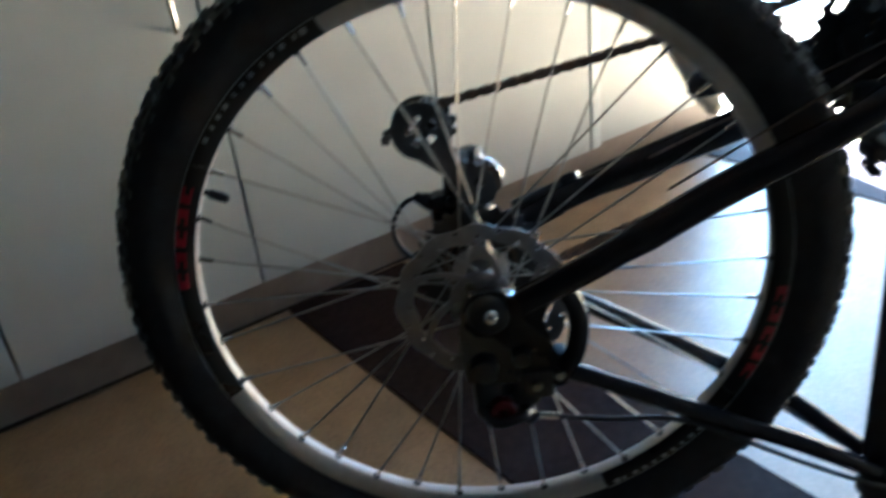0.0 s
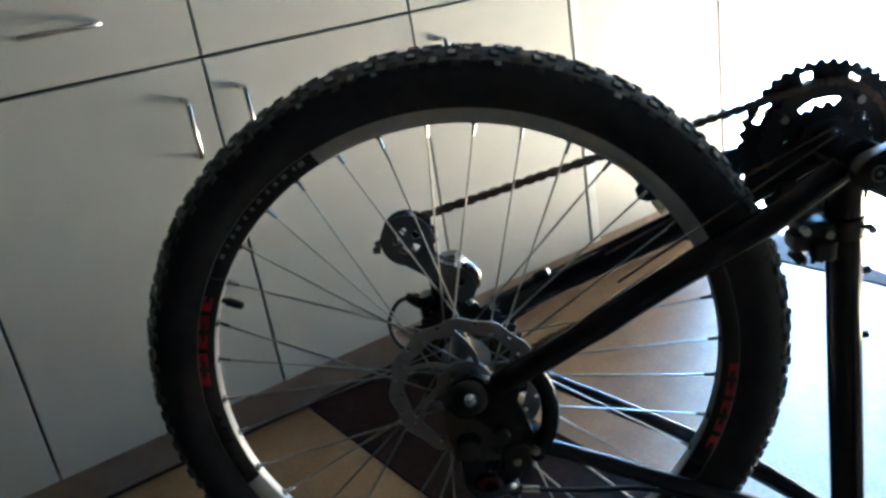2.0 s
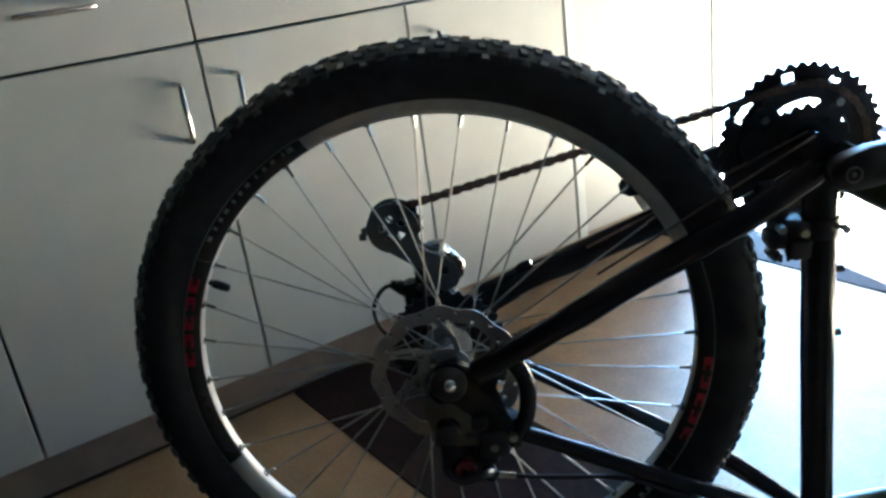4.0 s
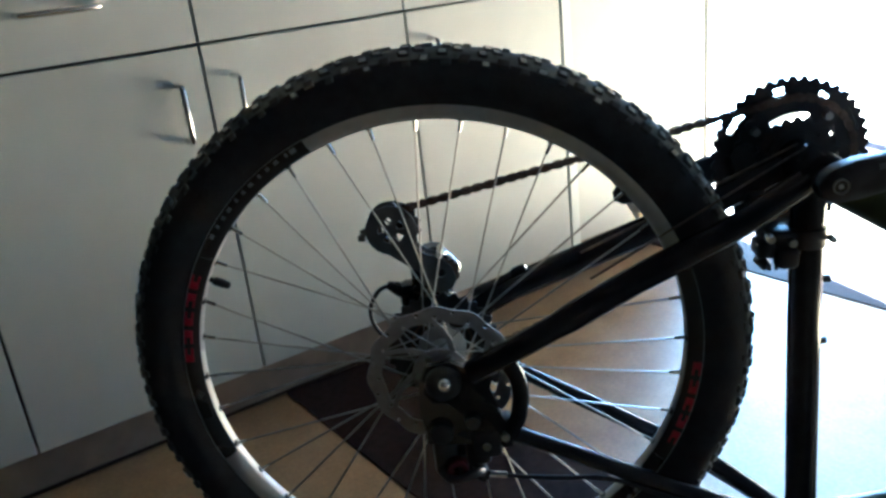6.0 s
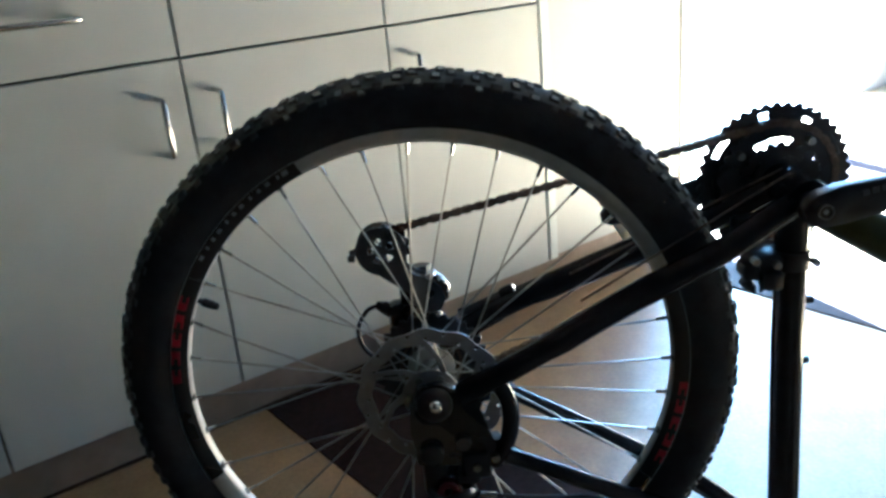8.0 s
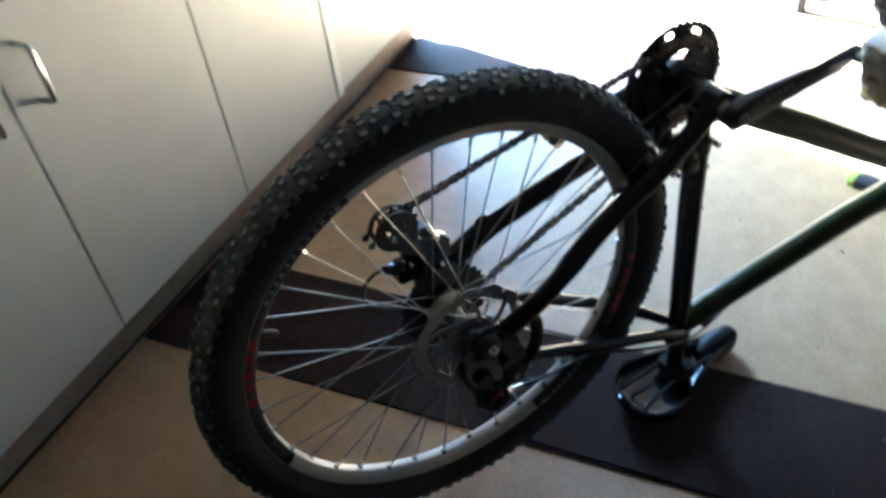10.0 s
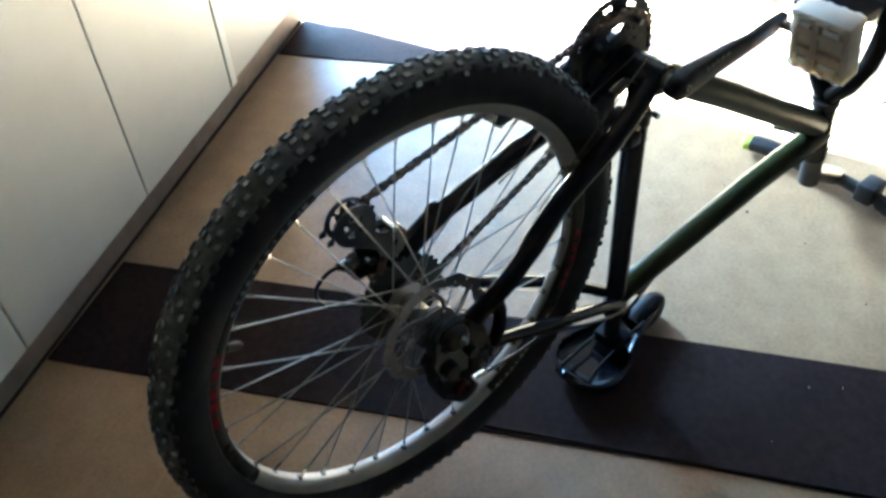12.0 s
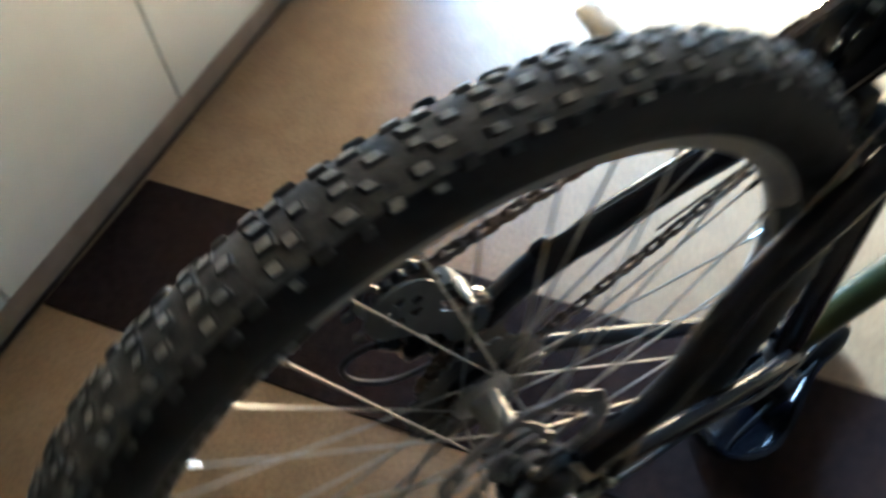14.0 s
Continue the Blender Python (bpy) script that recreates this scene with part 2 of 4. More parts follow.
def lathe(bm, profile, seg=72, centre=(0, 0, 0), a0=0.0, a1=360.0, closed=True):
    """Turns a profile of (radius, y) round the y axis through centre."""
    whole = a1 - a0 >= 360
    count = seg if whole else seg + 1
    rings = []
    for k in range(count):
        a = radians(a0 + (a1 - a0) * k / seg)
        rings.append([bm.verts.new((centre[0] + r * math.cos(a), centre[1] + y, centre[2] + r * math.sin(a))) for r, y in profile])
    n = len(profile)
    for k in range(seg):
        a, b = rings[k], rings[(k + 1) % count]
        for i in range(n if closed else n - 1):
            bm.faces.new((a[i], a[(i + 1) % n], b[(i + 1) % n], b[i]))
    if closed and not whole:
        bm.faces.new(rings[0])
        bm.faces.new(rings[-1][::-1])
    return bm


def disc(bm, r, y0, y1, centre=(0, 0, 0), seg=32):
    return lathe(bm, [(0.0001, y0), (r, y0), (r, y1), (0.0001, y1)], seg, centre)


def slab(bm, outline, y0, y1):
    """A plate: an outline of (x, z), thick from y0 to y1."""
    a = [bm.verts.new((x, y0, z)) for x, z in outline]
    b = [bm.verts.new((x, y1, z)) for x, z in outline]
    bm.faces.new(a)
    bm.faces.new(b[::-1])
    for i in range(len(a)):
        j = (i + 1) % len(a)
        bm.faces.new((a[i], b[i], b[j], a[j]))
    return bm


def plate(outline, holes, y0, y1):
    """A plate in (x, z) with holes through it."""
    bm = bmesh.new()
    edges = []
    for loop in [outline] + holes:
        vs = [bm.verts.new((x, y0, z)) for x, z in loop]
        edges += [bm.edges.new((vs[q], vs[(q + 1) % len(vs)])) for q in range(len(vs))]
    bmesh.ops.triangle_fill(bm, use_beauty=True, edges=edges)
    made = bmesh.ops.extrude_face_region(bm, geom=list(bm.faces), use_keep_orig=True)["geom"]
    for v in made:
        if isinstance(v, bmesh.types.BMVert):
            v.co.y = y1
    return bm


def ring_plate(bm, outer, inner, y0, y1, centre=(0, 0, 0)):
    """A flat ring whose outlines are lists of (angle, radius) of one length."""
    n = len(outer)
    def row(o, y):
        return [bm.verts.new((centre[0] + r * math.cos(a), centre[1] + y, centre[2] + r * math.sin(a))) for a, r in o]
    o0, o1, i0, i1 = row(outer, y0), row(outer, y1), row(inner, y0), row(inner, y1)
    for k in range(n):
        j = (k + 1) % n
        bm.faces.new((o0[k], o0[j], i0[j], i0[k]))
        bm.faces.new((o1[k], i1[k], i1[j], o1[j]))
        bm.faces.new((o0[k], o1[k], o1[j], o0[j]))
        bm.faces.new((i0[k], i0[j], i1[j], i1[k]))
    return bm


def toothed(teeth, r, depth, inner, bm, y0, y1, centre, phase=0.0, per=6):
    outer, inside = [], []
    shape = (0.0, 0.55, 1.0, 1.0, 0.55, 0.0)
    for k in range(teeth * per):
        a = 2 * math.pi * k / (teeth * per) + phase
        outer.append((a, r - depth + depth * shape[k % per]))
        inside.append((a, inner))
    return ring_plate(bm, outer, inside, y0, y1, centre)


# ---- the room ----
X0, X1, Y0, Y1, CEIL = -4.5, 4.3, -4.5, WALL_Y, 2.5
FRONT = 0.745
tagged(part("floor", box(bmesh.new(), X0 - 0.1, X1 + 0.1, Y0 - 0.1, Y1 + 0.12, -0.08, 0.0), FLOOR_MAT), "tan marbled linoleum floor with a satin sheen", "floor", kind="structure")
tagged(part("ceiling", box(bmesh.new(), X0 - 0.1, X1 + 0.1, Y0 - 0.1, Y1 + 0.12, CEIL, CEIL + 0.1), CEIL_MAT), "plain unseen ceiling, kept dark to cut bounce light", "ceiling", kind="structure")
bm = bmesh.new()
box(bm, X0, DOOR_X0, Y1, Y1 + 0.12, 0, CEIL)
box(bm, DOOR_X1, X1, Y1, Y1 + 0.12, 0, CEIL)
box(bm, DOOR_X0, DOOR_X1, Y1, Y1 + 0.12, DOOR_Z1, CEIL)
box(bm, DOOR_X0, DOOR_X1, Y1, Y1 + 0.12, 0, DOOR_Z0)
tagged(part("wall_north", bm, PALE_WALL), "white painted wall behind the kitchen units, open at a glazed door", "wall", kind="structure")
tagged(part("wall_south", box(bmesh.new(), X0, X1, Y0 - 0.1, Y0, 0, CEIL), WALL_MAT), "unseen room wall, kept dark to cut bounce light", "wall", kind="structure")
tagged(part("wall_west", box(bmesh.new(), X0 - 0.1, X0, Y0 - 0.1, Y1 + 0.12, 0, CEIL), WALL_MAT), "unseen room wall, kept dark to cut bounce light", "wall", kind="structure")
# out of view; its grey is chosen to reflect light onto the floor
tagged(part("wall_east", box(bmesh.new(), X1, X1 + 0.1, Y0 - 0.1, Y1 + 0.12, 0, CEIL), SIDE_WALL), "unseen side wall, grey enough to reflect sheen onto the floor", "wall", kind="structure")
bm = bmesh.new()
for x in (DOOR_X0, DOOR_X1 - 0.05):
    box(bm, x, x + 0.05, Y1 + 0.03, Y1 + 0.09, DOOR_Z0, DOOR_Z1, 0.004)
for x in (2.59,):
    box(bm, x - 0.03, x + 0.03, Y1 + 0.034, Y1 + 0.086, DOOR_Z0 + 0.02, DOOR_Z1 - 0.05, 0.004)
for z in (DOOR_Z0 - 0.03, DOOR_Z1 - 0.05):
    box(bm, DOOR_X0 + 0.05, DOOR_X1 - 0.05, Y1 + 0.032, Y1 + 0.088, z, z + 0.05, 0.004)
tagged(part("window_1", bm, FRAME_WHITE), "white framed glazed door full of bright daylight", "window", kind="structure")
tagged(part("ground", box(bmesh.new(), -60, 60, Y1 + 0.12, 120, -0.3, -0.06), PAVING), "grey sunlit paving outside the glazed door", "paving", kind="structure")
# added wall: blocks the low sky, leaves the sun clear above it
tagged(part("backdrop", box(bmesh.new(), -14, 16, 5.5, 5.7, -0.06, 3.0), PALE_WALL), "unseen pale wall added outside the glazed door to block low skylight", "wall", kind="structure")


# ---- kitchen units ----
def handle(p, q, front, parent, label="bent chrome bow handle"):
    """A bow handle between p and q on a front, with rounded bends."""
    p, q = Vector(p), Vector(q)
    out = Vector((0, -0.034, 0))
    d = (q - p).normalized() * 0.009
    pts = [p, p + out * 0.72, p + out * 0.93 + d * 0.3, p + out + d, q + out - d, q + out * 0.93 - d * 0.3, q + out * 0.72, q]
    bm = rods(bmesh.new(), pts, 0.0052, 12)
    return part("handle", bm, CHROME, parent, label)


def base_cabinet(x0, x1, handle_x, label):
    thing = tagged(new("base_cabinet"), label, "cabinet", "base units under the worktop")
    thing.location = (x0, FRONT, 0)
    w = x1 - x0
    bm = bmesh.new()
    # the carcass colour carries the seam shade
    box(bm, 0.001, w - 0.001, 0.0195, 0.56, 0.101, 0.884)
    part("body", bm, EDGE_DARK, thing, "carcass coloured near-black for the shade in the gaps between the fronts")
    g = 0.0023
    door = part("door", box(bmesh.new(), g, w - g, 0, 0.019, 0.097, 0.7265, 0.0014), LACQUER, thing)
    handle((handle_x - x0, 0, 0.668), (handle_x - x0, 0, 0.571), 0, door)
    drawer = part("drawer_front", box(bmesh.new(), g, w - g, 0, 0.019, 0.7315, 0.882, 0.0014), LACQUER, thing)
    handle((w / 2 - 0.06, 0, 0.812), (w / 2 + 0.06, 0, 0.812), 0, drawer)
    return thing


for x0, x1, hx in ((-1.647, -1.223, -1.275), (-1.223, -0.799, -1.17), (-0.799, -0.375, -0.75), (-0.375, 0.047, -0.006), (0.047, 0.471, 0.097), (0.471, 0.886, 0.522)):
    base_cabinet(x0, x1, hx, "white lacquered base cabinet with a drawer over one door")
tagged(part("worktop", box(bmesh.new(), -1.66, 0.886, 0.715, 1.345, 0.887, 0.925, 0.004), WORKTOP_MAT), "grey laminate worktop lying on the base cabinets", "worktop")
bm = bmesh.new()
box(bm, 0.889, 0.916, FRONT - 0.002, 1.3, 0.099, 2.02, 0.002)
tagged(part("filler_strip", bm, STRIP_GREY), "narrow grey end strip between the base cabinets and the tall cabinet", "panel")
tall = tagged(new("tall_cabinet"), "tall white cabinet at the end of the kitchen row", "cabinet")
tall.location = (0.918, FRONT, 0)
part("body", box(bmesh.new(), 0.001, 0.485, 0.0195, 0.56, 0.101, 2.02), EDGE_DARK, tall, "carcass coloured near-black for the shade in the gaps round the front")
part("door", box(bmesh.new(), 0.002, 0.484, 0.004, 0.021, 0.105, 2.02, 0.0014), LACQUER, tall)
part("side_panel", box(bmesh.new(), 0.486, 0.502, 0.0, 0.56, 0.101, 2.02, 0.001), LACQUER, tall)
bm = bmesh.new()
box(bm, -1.647, 1.416, FRONT + 0.043, FRONT + 0.06, 0.0, 0.0985, 0.001)
box(bm, 1.399, 1.416, FRONT + 0.061, 1.345, 0.0, 0.0985, 0.001)
tagged(part("plinth", bm, PLINTH_MAT), "brown laminate plinth under the kitchen units", "plinth", kind="structure")
# added dark strip: draws the shaded gap between plinth and floor
bm = bmesh.new()
box(bm, -1.647, 1.402, FRONT + 0.037, FRONT + 0.043, 0.0, 0.005, 0.001)
tagged(part("baseboard", bm, GAP_BROWN), "thin dark strip standing in for the black gap at the foot of the plinth", "sealing strip", kind="structure")

# ---- mats on the floor ----
def mat_piece(outline, label):
    thing = tagged(new("floor_mat"), label, "mat", "dark mats on the floor")
    bm = bmesh.new()
    lo = [bm.verts.new((x, y, 0.0)) for x, y in outline]
    hi = [bm.verts.new((x, y, 0.004)) for x, y in outline]
    bm.faces.new(hi)
    bm.faces.new(lo[::-1])
    for i in range(len(lo)):
        j = (i + 1) % len(lo)
        bm.faces.new((lo[i], lo[j], hi[j], hi[i]))
    part("surface", bm, MAT_BROWN, thing)
    return thing


runner = mat_piece([(0.094, 0.778), (0.360, 0.772), (0.372, 0.3), (0.386, -0.35), (0.392, -0.95), (0.405, -2.2), (0.12, -2.2), (0.128, -0.95), (0.127, -0.35), (0.108, 0.3)],
                   "long dark brown runner mat lying on the linoleum under the saddle")
bm = bmesh.new()
rods(bm, [(0.1275, -0.02, 0.0035), (0.1315, -0.35, 0.0035), (0.1325, -0.95, 0.0035), (0.1245, -2.195, 0.0035)], 0.0035, 8)
part("binding", bm, MAT_EDGE, runner, "raised dark bound edge")
mat_piece([(1.215, 0.778), (1.482, 0.774), (1.505, -0.35), (1.53, -2.2), (1.275, -2.2), (1.24, -0.35)], "long dark brown runner mat, half sunlit, lying by the tall cabinet")

mat_piece([(2.02, 0.42), (2.50, 0.42), (2.50, 0.98), (2.02, 0.98)], "dark blue-grey door mat lying in the sun by the glazed door")

# ---- the upturned bicycle ----
HUB_Z, TURN = 0.425, -36.7
bike = tagged(new("bicycle"), "black mountain bicycle turned upside down, resting on its saddle and handlebar", "bicycle")
bike.matrix_world = pose(0, 0, HUB_Z, 0, 0, TURN)
BB = Vector((0.388, 0, 0.178))
FRONT_AXLE = Vector((1.0, 0, 0.365))


TYRE_C, TYRE_A, TYRE_B = 0.3075, 0.0278, 0.0270


def tyre_mesh():
    bm = bmesh.new()
    prof = []
    for k in range(17):
        a = radians(-130 + 260 * k / 16)
        prof.append((TYRE_C + TYRE_A * math.cos(a), TYRE_B * math.sin(a)))
    prof = [(0.279, -0.0125)] + prof + [(0.279, 0.0125)]
    lathe(bm, prof, 120, closed=True)
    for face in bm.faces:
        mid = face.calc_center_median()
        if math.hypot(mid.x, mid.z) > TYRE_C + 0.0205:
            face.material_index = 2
    rng = random.Random(4)

    def knob(ang, phi, long, wide, high, skew=0.0):
        """A block of rubber on the carcass: ang round the wheel, phi across it."""
        verts = []
        high *= rng.uniform(0.65, 0.95)
        long, wide, skew = long * rng.uniform(0.78, 1.1), wide * rng.uniform(0.8, 1.12), skew + rng.uniform(-0.2, 0.2)
        flank = 2 if abs(phi) < 0.5 else 3
        for level, shrink in ((-0.001, 1.04), (high * 0.7, 0.88), (high, 0.66)):
            for sx, sy in ((-1, -1), (0, -1.08), (1, -1), (1.06, 0), (1, 1), (0, 1.08), (-1, 1), (-1.06, 0)):
                p = phi + sy * wide * shrink / 2 / TYRE_A
                r = TYRE_C + (TYRE_A + level) * math.cos(p)
                a = ang + (sx * long * shrink / 2 + skew * sy * wide / 2) / 0.335
                verts.append(bm.verts.new((r * math.cos(a), (TYRE_B + level) * math.sin(p), r * math.sin(a))))
        low, mid, top = verts[:8], verts[8:16], verts[16:]
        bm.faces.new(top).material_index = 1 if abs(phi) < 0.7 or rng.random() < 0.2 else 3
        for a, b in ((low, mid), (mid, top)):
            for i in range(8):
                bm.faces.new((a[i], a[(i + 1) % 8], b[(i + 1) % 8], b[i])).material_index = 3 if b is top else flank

    rows = 108
    for k in range(rows):
        a = 2 * math.pi * k / rows
        step = 2 * math.pi / rows
        j = rng.uniform(-0.0035, 0.0035)
        if k % 2:
            for s in (1, -1):
                knob(a + j, s * 0.17, 0.0108, 0.0068, 0.0031, 0.2 * s)
                knob(a + step * 0.15 - j, s * 0.58, 0.0110, 0.0072, 0.0033, -0.15 * s)
        else:
            knob(a + j, 0.0, 0.0104, 0.0074, 0.0031)
            for s in (1, -1):
                knob(a + step * 0.45 + j, s * 0.38, 0.0104, 0.0068, 0.0032, -0.2 * s)
        for s in (1, -1):
            if k % 2 == 0:
                knob(a + step * 0.1, s * 0.84, 0.0118, 0.0076, 0.0040, 0.12 * s)
            else:
                knob(a, s * 0.98, 0.0092, 0.0060, 0.0026)
    return bm


def spoke_ends(i):
    """Nipple and flange ends of spoke i, in the wheel's own frame."""
    a = radians(90 + 10 * i)
    near = i % 2 == 1
    turn = radians(60 if i % 4 in (0, 3) else -60)
    y, r = (-0.031, 0.0225) if near else (0.019, 0.0225)
    side = -0.0025 if near else 0.0025
    return Vector((0.2655 * math.cos(a), side, 0.2655 * math.sin(a))), Vector((r * math.cos(a + turn), y, r * math.sin(a + turn)))


def rim_mesh():
    return lathe(bmesh.new(), [(0.2835, -0.0145), (0.2835, -0.0125), (0.279, -0.0125), (0.279, 0.0125), (0.2835, 0.0125), (0.2835, 0.0145),
                               (0.274, 0.0137), (0.2665, 0.0078), (0.2652, 0.0050), (0.2649, 0.0), (0.2652, -0.0050), (0.2665, -0.0078), (0.274, -0.0137)], 144)


def build_wheel(name, parent, origin):
    bm = bmesh.new()
    lathe(bm, [(0.006, -0.05), (0.014, -0.05), (0.016, -0.036), (0.027, -0.034), (0.027, -0.029), (0.014, -0.026), (0.0125, -0.005), (0.0145, 0.014),
               (0.027, 0.017), (0.027, 0.0215), (0.014, 0.024), (0.014, 0.045), (0.006, 0.045)], 40)
    wheel = part(name, bm, ALLOY, parent, "spoked wheel round a silver hub")
    wheel.location = origin
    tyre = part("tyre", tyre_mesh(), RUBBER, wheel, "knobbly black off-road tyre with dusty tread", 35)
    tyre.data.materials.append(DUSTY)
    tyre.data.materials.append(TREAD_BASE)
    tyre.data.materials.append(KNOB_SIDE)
    part("rim", rim_mesh(), RIM_ALLOY, wheel, "silver double-wall rim")
    for i in range(36):
        p, q = spoke_ends(i)
        d = (q - p).normalized()
        part("spoke", rods(bmesh.new(), [p + d * 0.004, q], 0.00098, 6), STEEL, wheel)
        n = Vector((p.x, 0, p.z)).normalized()
        part("eyelet", rods(bmesh.new(), [n * 0.2660 + Vector((0, p.y, 0)), n * 0.2643 + Vector((0, p.y, 0))], [0.0048, 0.0042], 10), BLACK_METAL, wheel)
        part("nipple", rods(bmesh.new(), [p - d * 0.002, p + d * 0.004, p + d * 0.013], [0.0026, 0.0021, 0.0017], 8), CHROME, wheel)
    return wheel


rear = build_wheel("rear_wheel", bike, (0, 0, 0))


def rim_band(a0, a1, r0, r1, y, name, mat, parent, label="", seg=24):
    bm = bmesh.new()
    lathe(bm, [(r0, y), (r0, y - 0.0005), (r1, y - 0.0007), (r1, y - 0.0002)], seg, (0, 0, 0), a0, a1)
    return part(name, bm, mat, parent, label)


def ang(k):
    return 90 + 10 * k


# black decals on opposite sides, each with a thin pale outline and blocky lettering
for a0, a1 in ((ang(2.35), ang(5.84)), (ang(5.85), ang(11.15)), (ang(-15.65), ang(-12.16)), (ang(-12.15), ang(-6.85))):
    bm = lathe(bmesh.new(), [(0.2662, -0.0080), (0.2740, -0.0143), (0.2812, -0.0152), (0.2812, -0.0146), (0.2741, -0.0137), (0.2665, -0.0076)], 30, (0, 0, 0), a0, a1)
    decal = part("decal", bm, DECAL, rear, "black printed rim sticker")
    rim_band(a0, a1, 0.2816, 0.2823, -0.0144, "outline", WHITE_INK, rear, "thin pale line")
    red = a1 - a0 > 45
    n = 5 if red else 11
    lo, hi = (0.085, 0.52) if red else (0.12, 0.9)
    if not red:
        rim_band(a0 + (a1 - a0) * 0.06, a0 + (a1 - a0) * 0.10, 0.2745, 0.2795, -0.0150, "mark", WHITE_INK, rear, "pale ring emblem", 4)
    for k in range(n):
        s = lo + (hi - lo) * k / n
        e = s + (hi - lo) / n * (0.72 if red else 0.55)
        at0, at1 = a0 + (a1 - a0) * s, a0 + (a1 - a0) * e
        if red:
            rim_band(at0, at1, 0.2722, 0.2742, -0.0139, "letter_bar", RED, rear, "red printed bar", 4)
            rim_band(at0, at1, 0.2788, 0.2809, -0.0151, "letter_bar", RED, rear, "red printed bar", 4)
            rim_band(at0 if k % 2 else at1 - 1.7, at0 + 1.7 if k % 2 else at1, 0.2742, 0.2788, -0.0148, "letter_bar", RED, rear, "red printed bar", 4)
        else:
            rim_band(at0, at0 + (at1 - at0) * (0.45, 0.8, 0.6)[k % 3], 0.2752, 0.2792, -0.0150, "letter_bar", WHITE_INK, rear, "pale printed bar", 3)

a = radians(ang(6.44))
bm = rods(bmesh.new(), [(r * math.cos(a), 0, r * math.sin(a)) for r in (0.266, 0.261, 0.260, 0.249, 0.248, 0.244, 0.242)], [0.003, 0.003, 0.0046, 0.0048, 0.0042, 0.0042, 0.002], 12)
part("valve", bm, PLASTIC, rear, "black capped tyre valve")


n = 144
wave = [2 * math.pi * q / n for q in range(n)]
outer = [((0.0775 + 0.0016 * math.cos(12 * t)) * math.cos(t), (0.0775 + 0.0016 * math.cos(12 * t)) * math.sin(t)) for t in wave]
inner = [((0.0620 + 0.0012 * math.cos(12 * t + 1)) * math.cos(t), (0.0620 + 0.0012 * math.cos(12 * t + 1)) * math.sin(t)) for t in wave]
drilled = [[(r * math.cos(t) + 0.0021 * math.cos(q), r * math.sin(t) + 0.0021 * math.sin(q)) for q in (0, 0.785, 1.571, 2.356, 3.142, 3.927, 4.712, 5.498)]
           for t, r in ((2 * math.pi * h / 24, (0.0665, 0.0725)[h % 2]) for h in range(24))]
brake_disc = part("brake_disc", plate(outer, [inner] + drilled, -0.0413, -0.0397), DISC_STEEL, rear, "scalloped steel brake disc with drilled holes")
for k in range(6):
    a = 2 * math.pi * k / 6
    pts = [(0.030, a), (0.042, a + 0.22), (0.053, a + 0.42), (0.064, a + 0.58)]
    left = [(r * math.cos(t - 0.0035 / r), r * math.sin(t - 0.0035 / r)) for r, t in pts]
    right = [(r * math.cos(t + 0.0035 / r), r * math.sin(t + 0.0035 / r)) for r, t in pts]
    part("disc_arm", slab(bmesh.new(), left + right[::-1], -0.0413, -0.0397), DISC_STEEL, rear)
part("disc_carrier", lathe(bmesh.new(), [(0.012, -0.044), (0.025, -0.0435), (0.0305, -0.0415), (0.0305, -0.039), (0.012, -0.038)], 48), DISC_STEEL, rear, "grey domed disc carrier")
for k in range(6):
    a = 2 * math.pi * k / 6
    part("disc_bolt", disc(bmesh.new(), 0.0045, -0.046, -0.0415, (0.0225 * math.cos(a), 0, 0.0225 * math.sin(a)), 10), STEEL, rear)

cassette = [(32, 0.0655), (28, 0.0575), (24, 0.0495), (21, 0.0435), (18, 0.0375), (15, 0.0315), (13, 0.0275), (11, 0.0235)]
for k, (teeth, r) in enumerate(cassette):
    y = 0.0255 + 0.0042 * k
    part("sprocket", toothed(teeth, r, 0.0045, r * 0.55, bmesh.new(), y, y + 0.0018, (0, 0, 0)), GREASY if k % 2 else BLACK_METAL, rear)
part("freehub", disc(bmesh.new(), 0.021, 0.024, 0.062), BLACK_METAL, rear)
part("axle", rods(bmesh.new(), [(0, -0.072, 0), (0, 0.072, 0)], 0.0048, 12), STEEL, rear)

# frame tubes
def tube(name, points, radii, mat=PAINT, label="", seg=24, flat=1.0):
    return part(name, rods(bmesh.new(), points, radii, seg, True, flat), mat, bike, label)


SEAT_LOW = Vector((0.4005, 0, -0.262))
HEAD_LOW, HEAD_TOP = Vector((0.972, 0, -0.262)), Vector((0.948, 0, -0.128))
tube("seat_tube", [BB + Vector((0.0, 0, 0)), (0.3915, 0, 0.0), SEAT_LOW + Vector((0.001, 0, -0.03))], 0.0172, label="black seat tube")
tube("seat_post", [SEAT_LOW + Vector((0.001, 0, -0.028)), (0.405, 0, -0.372)], 0.0136, BLACK_METAL, "black seat post")
tube("seat_clamp", [(0.4012, 0, -0.279), (0.402, 0, -0.299)], 0.0205, BLACK_METAL, "black seat clamp collar")
tube("down_tube", [BB + Vector((0.01, 0, -0.006)), (0.60, 0, 0.046), (0.76, 0, -0.058), (0.930, 0, -0.166)], [0.0220, 0.0236, 0.0242, 0.0245], GREEN_PAINT, "black-green down tube")
tube("top_tube", [SEAT_LOW + Vector((0.0, 0, 0.002)), (0.56, 0, -0.238), (0.76, 0, -0.213), HEAD_LOW + Vector((-0.004, 0, 0.062))], [0.0195, 0.0212, 0.0222, 0.023], GREEN_PAINT, "black-green top tube")
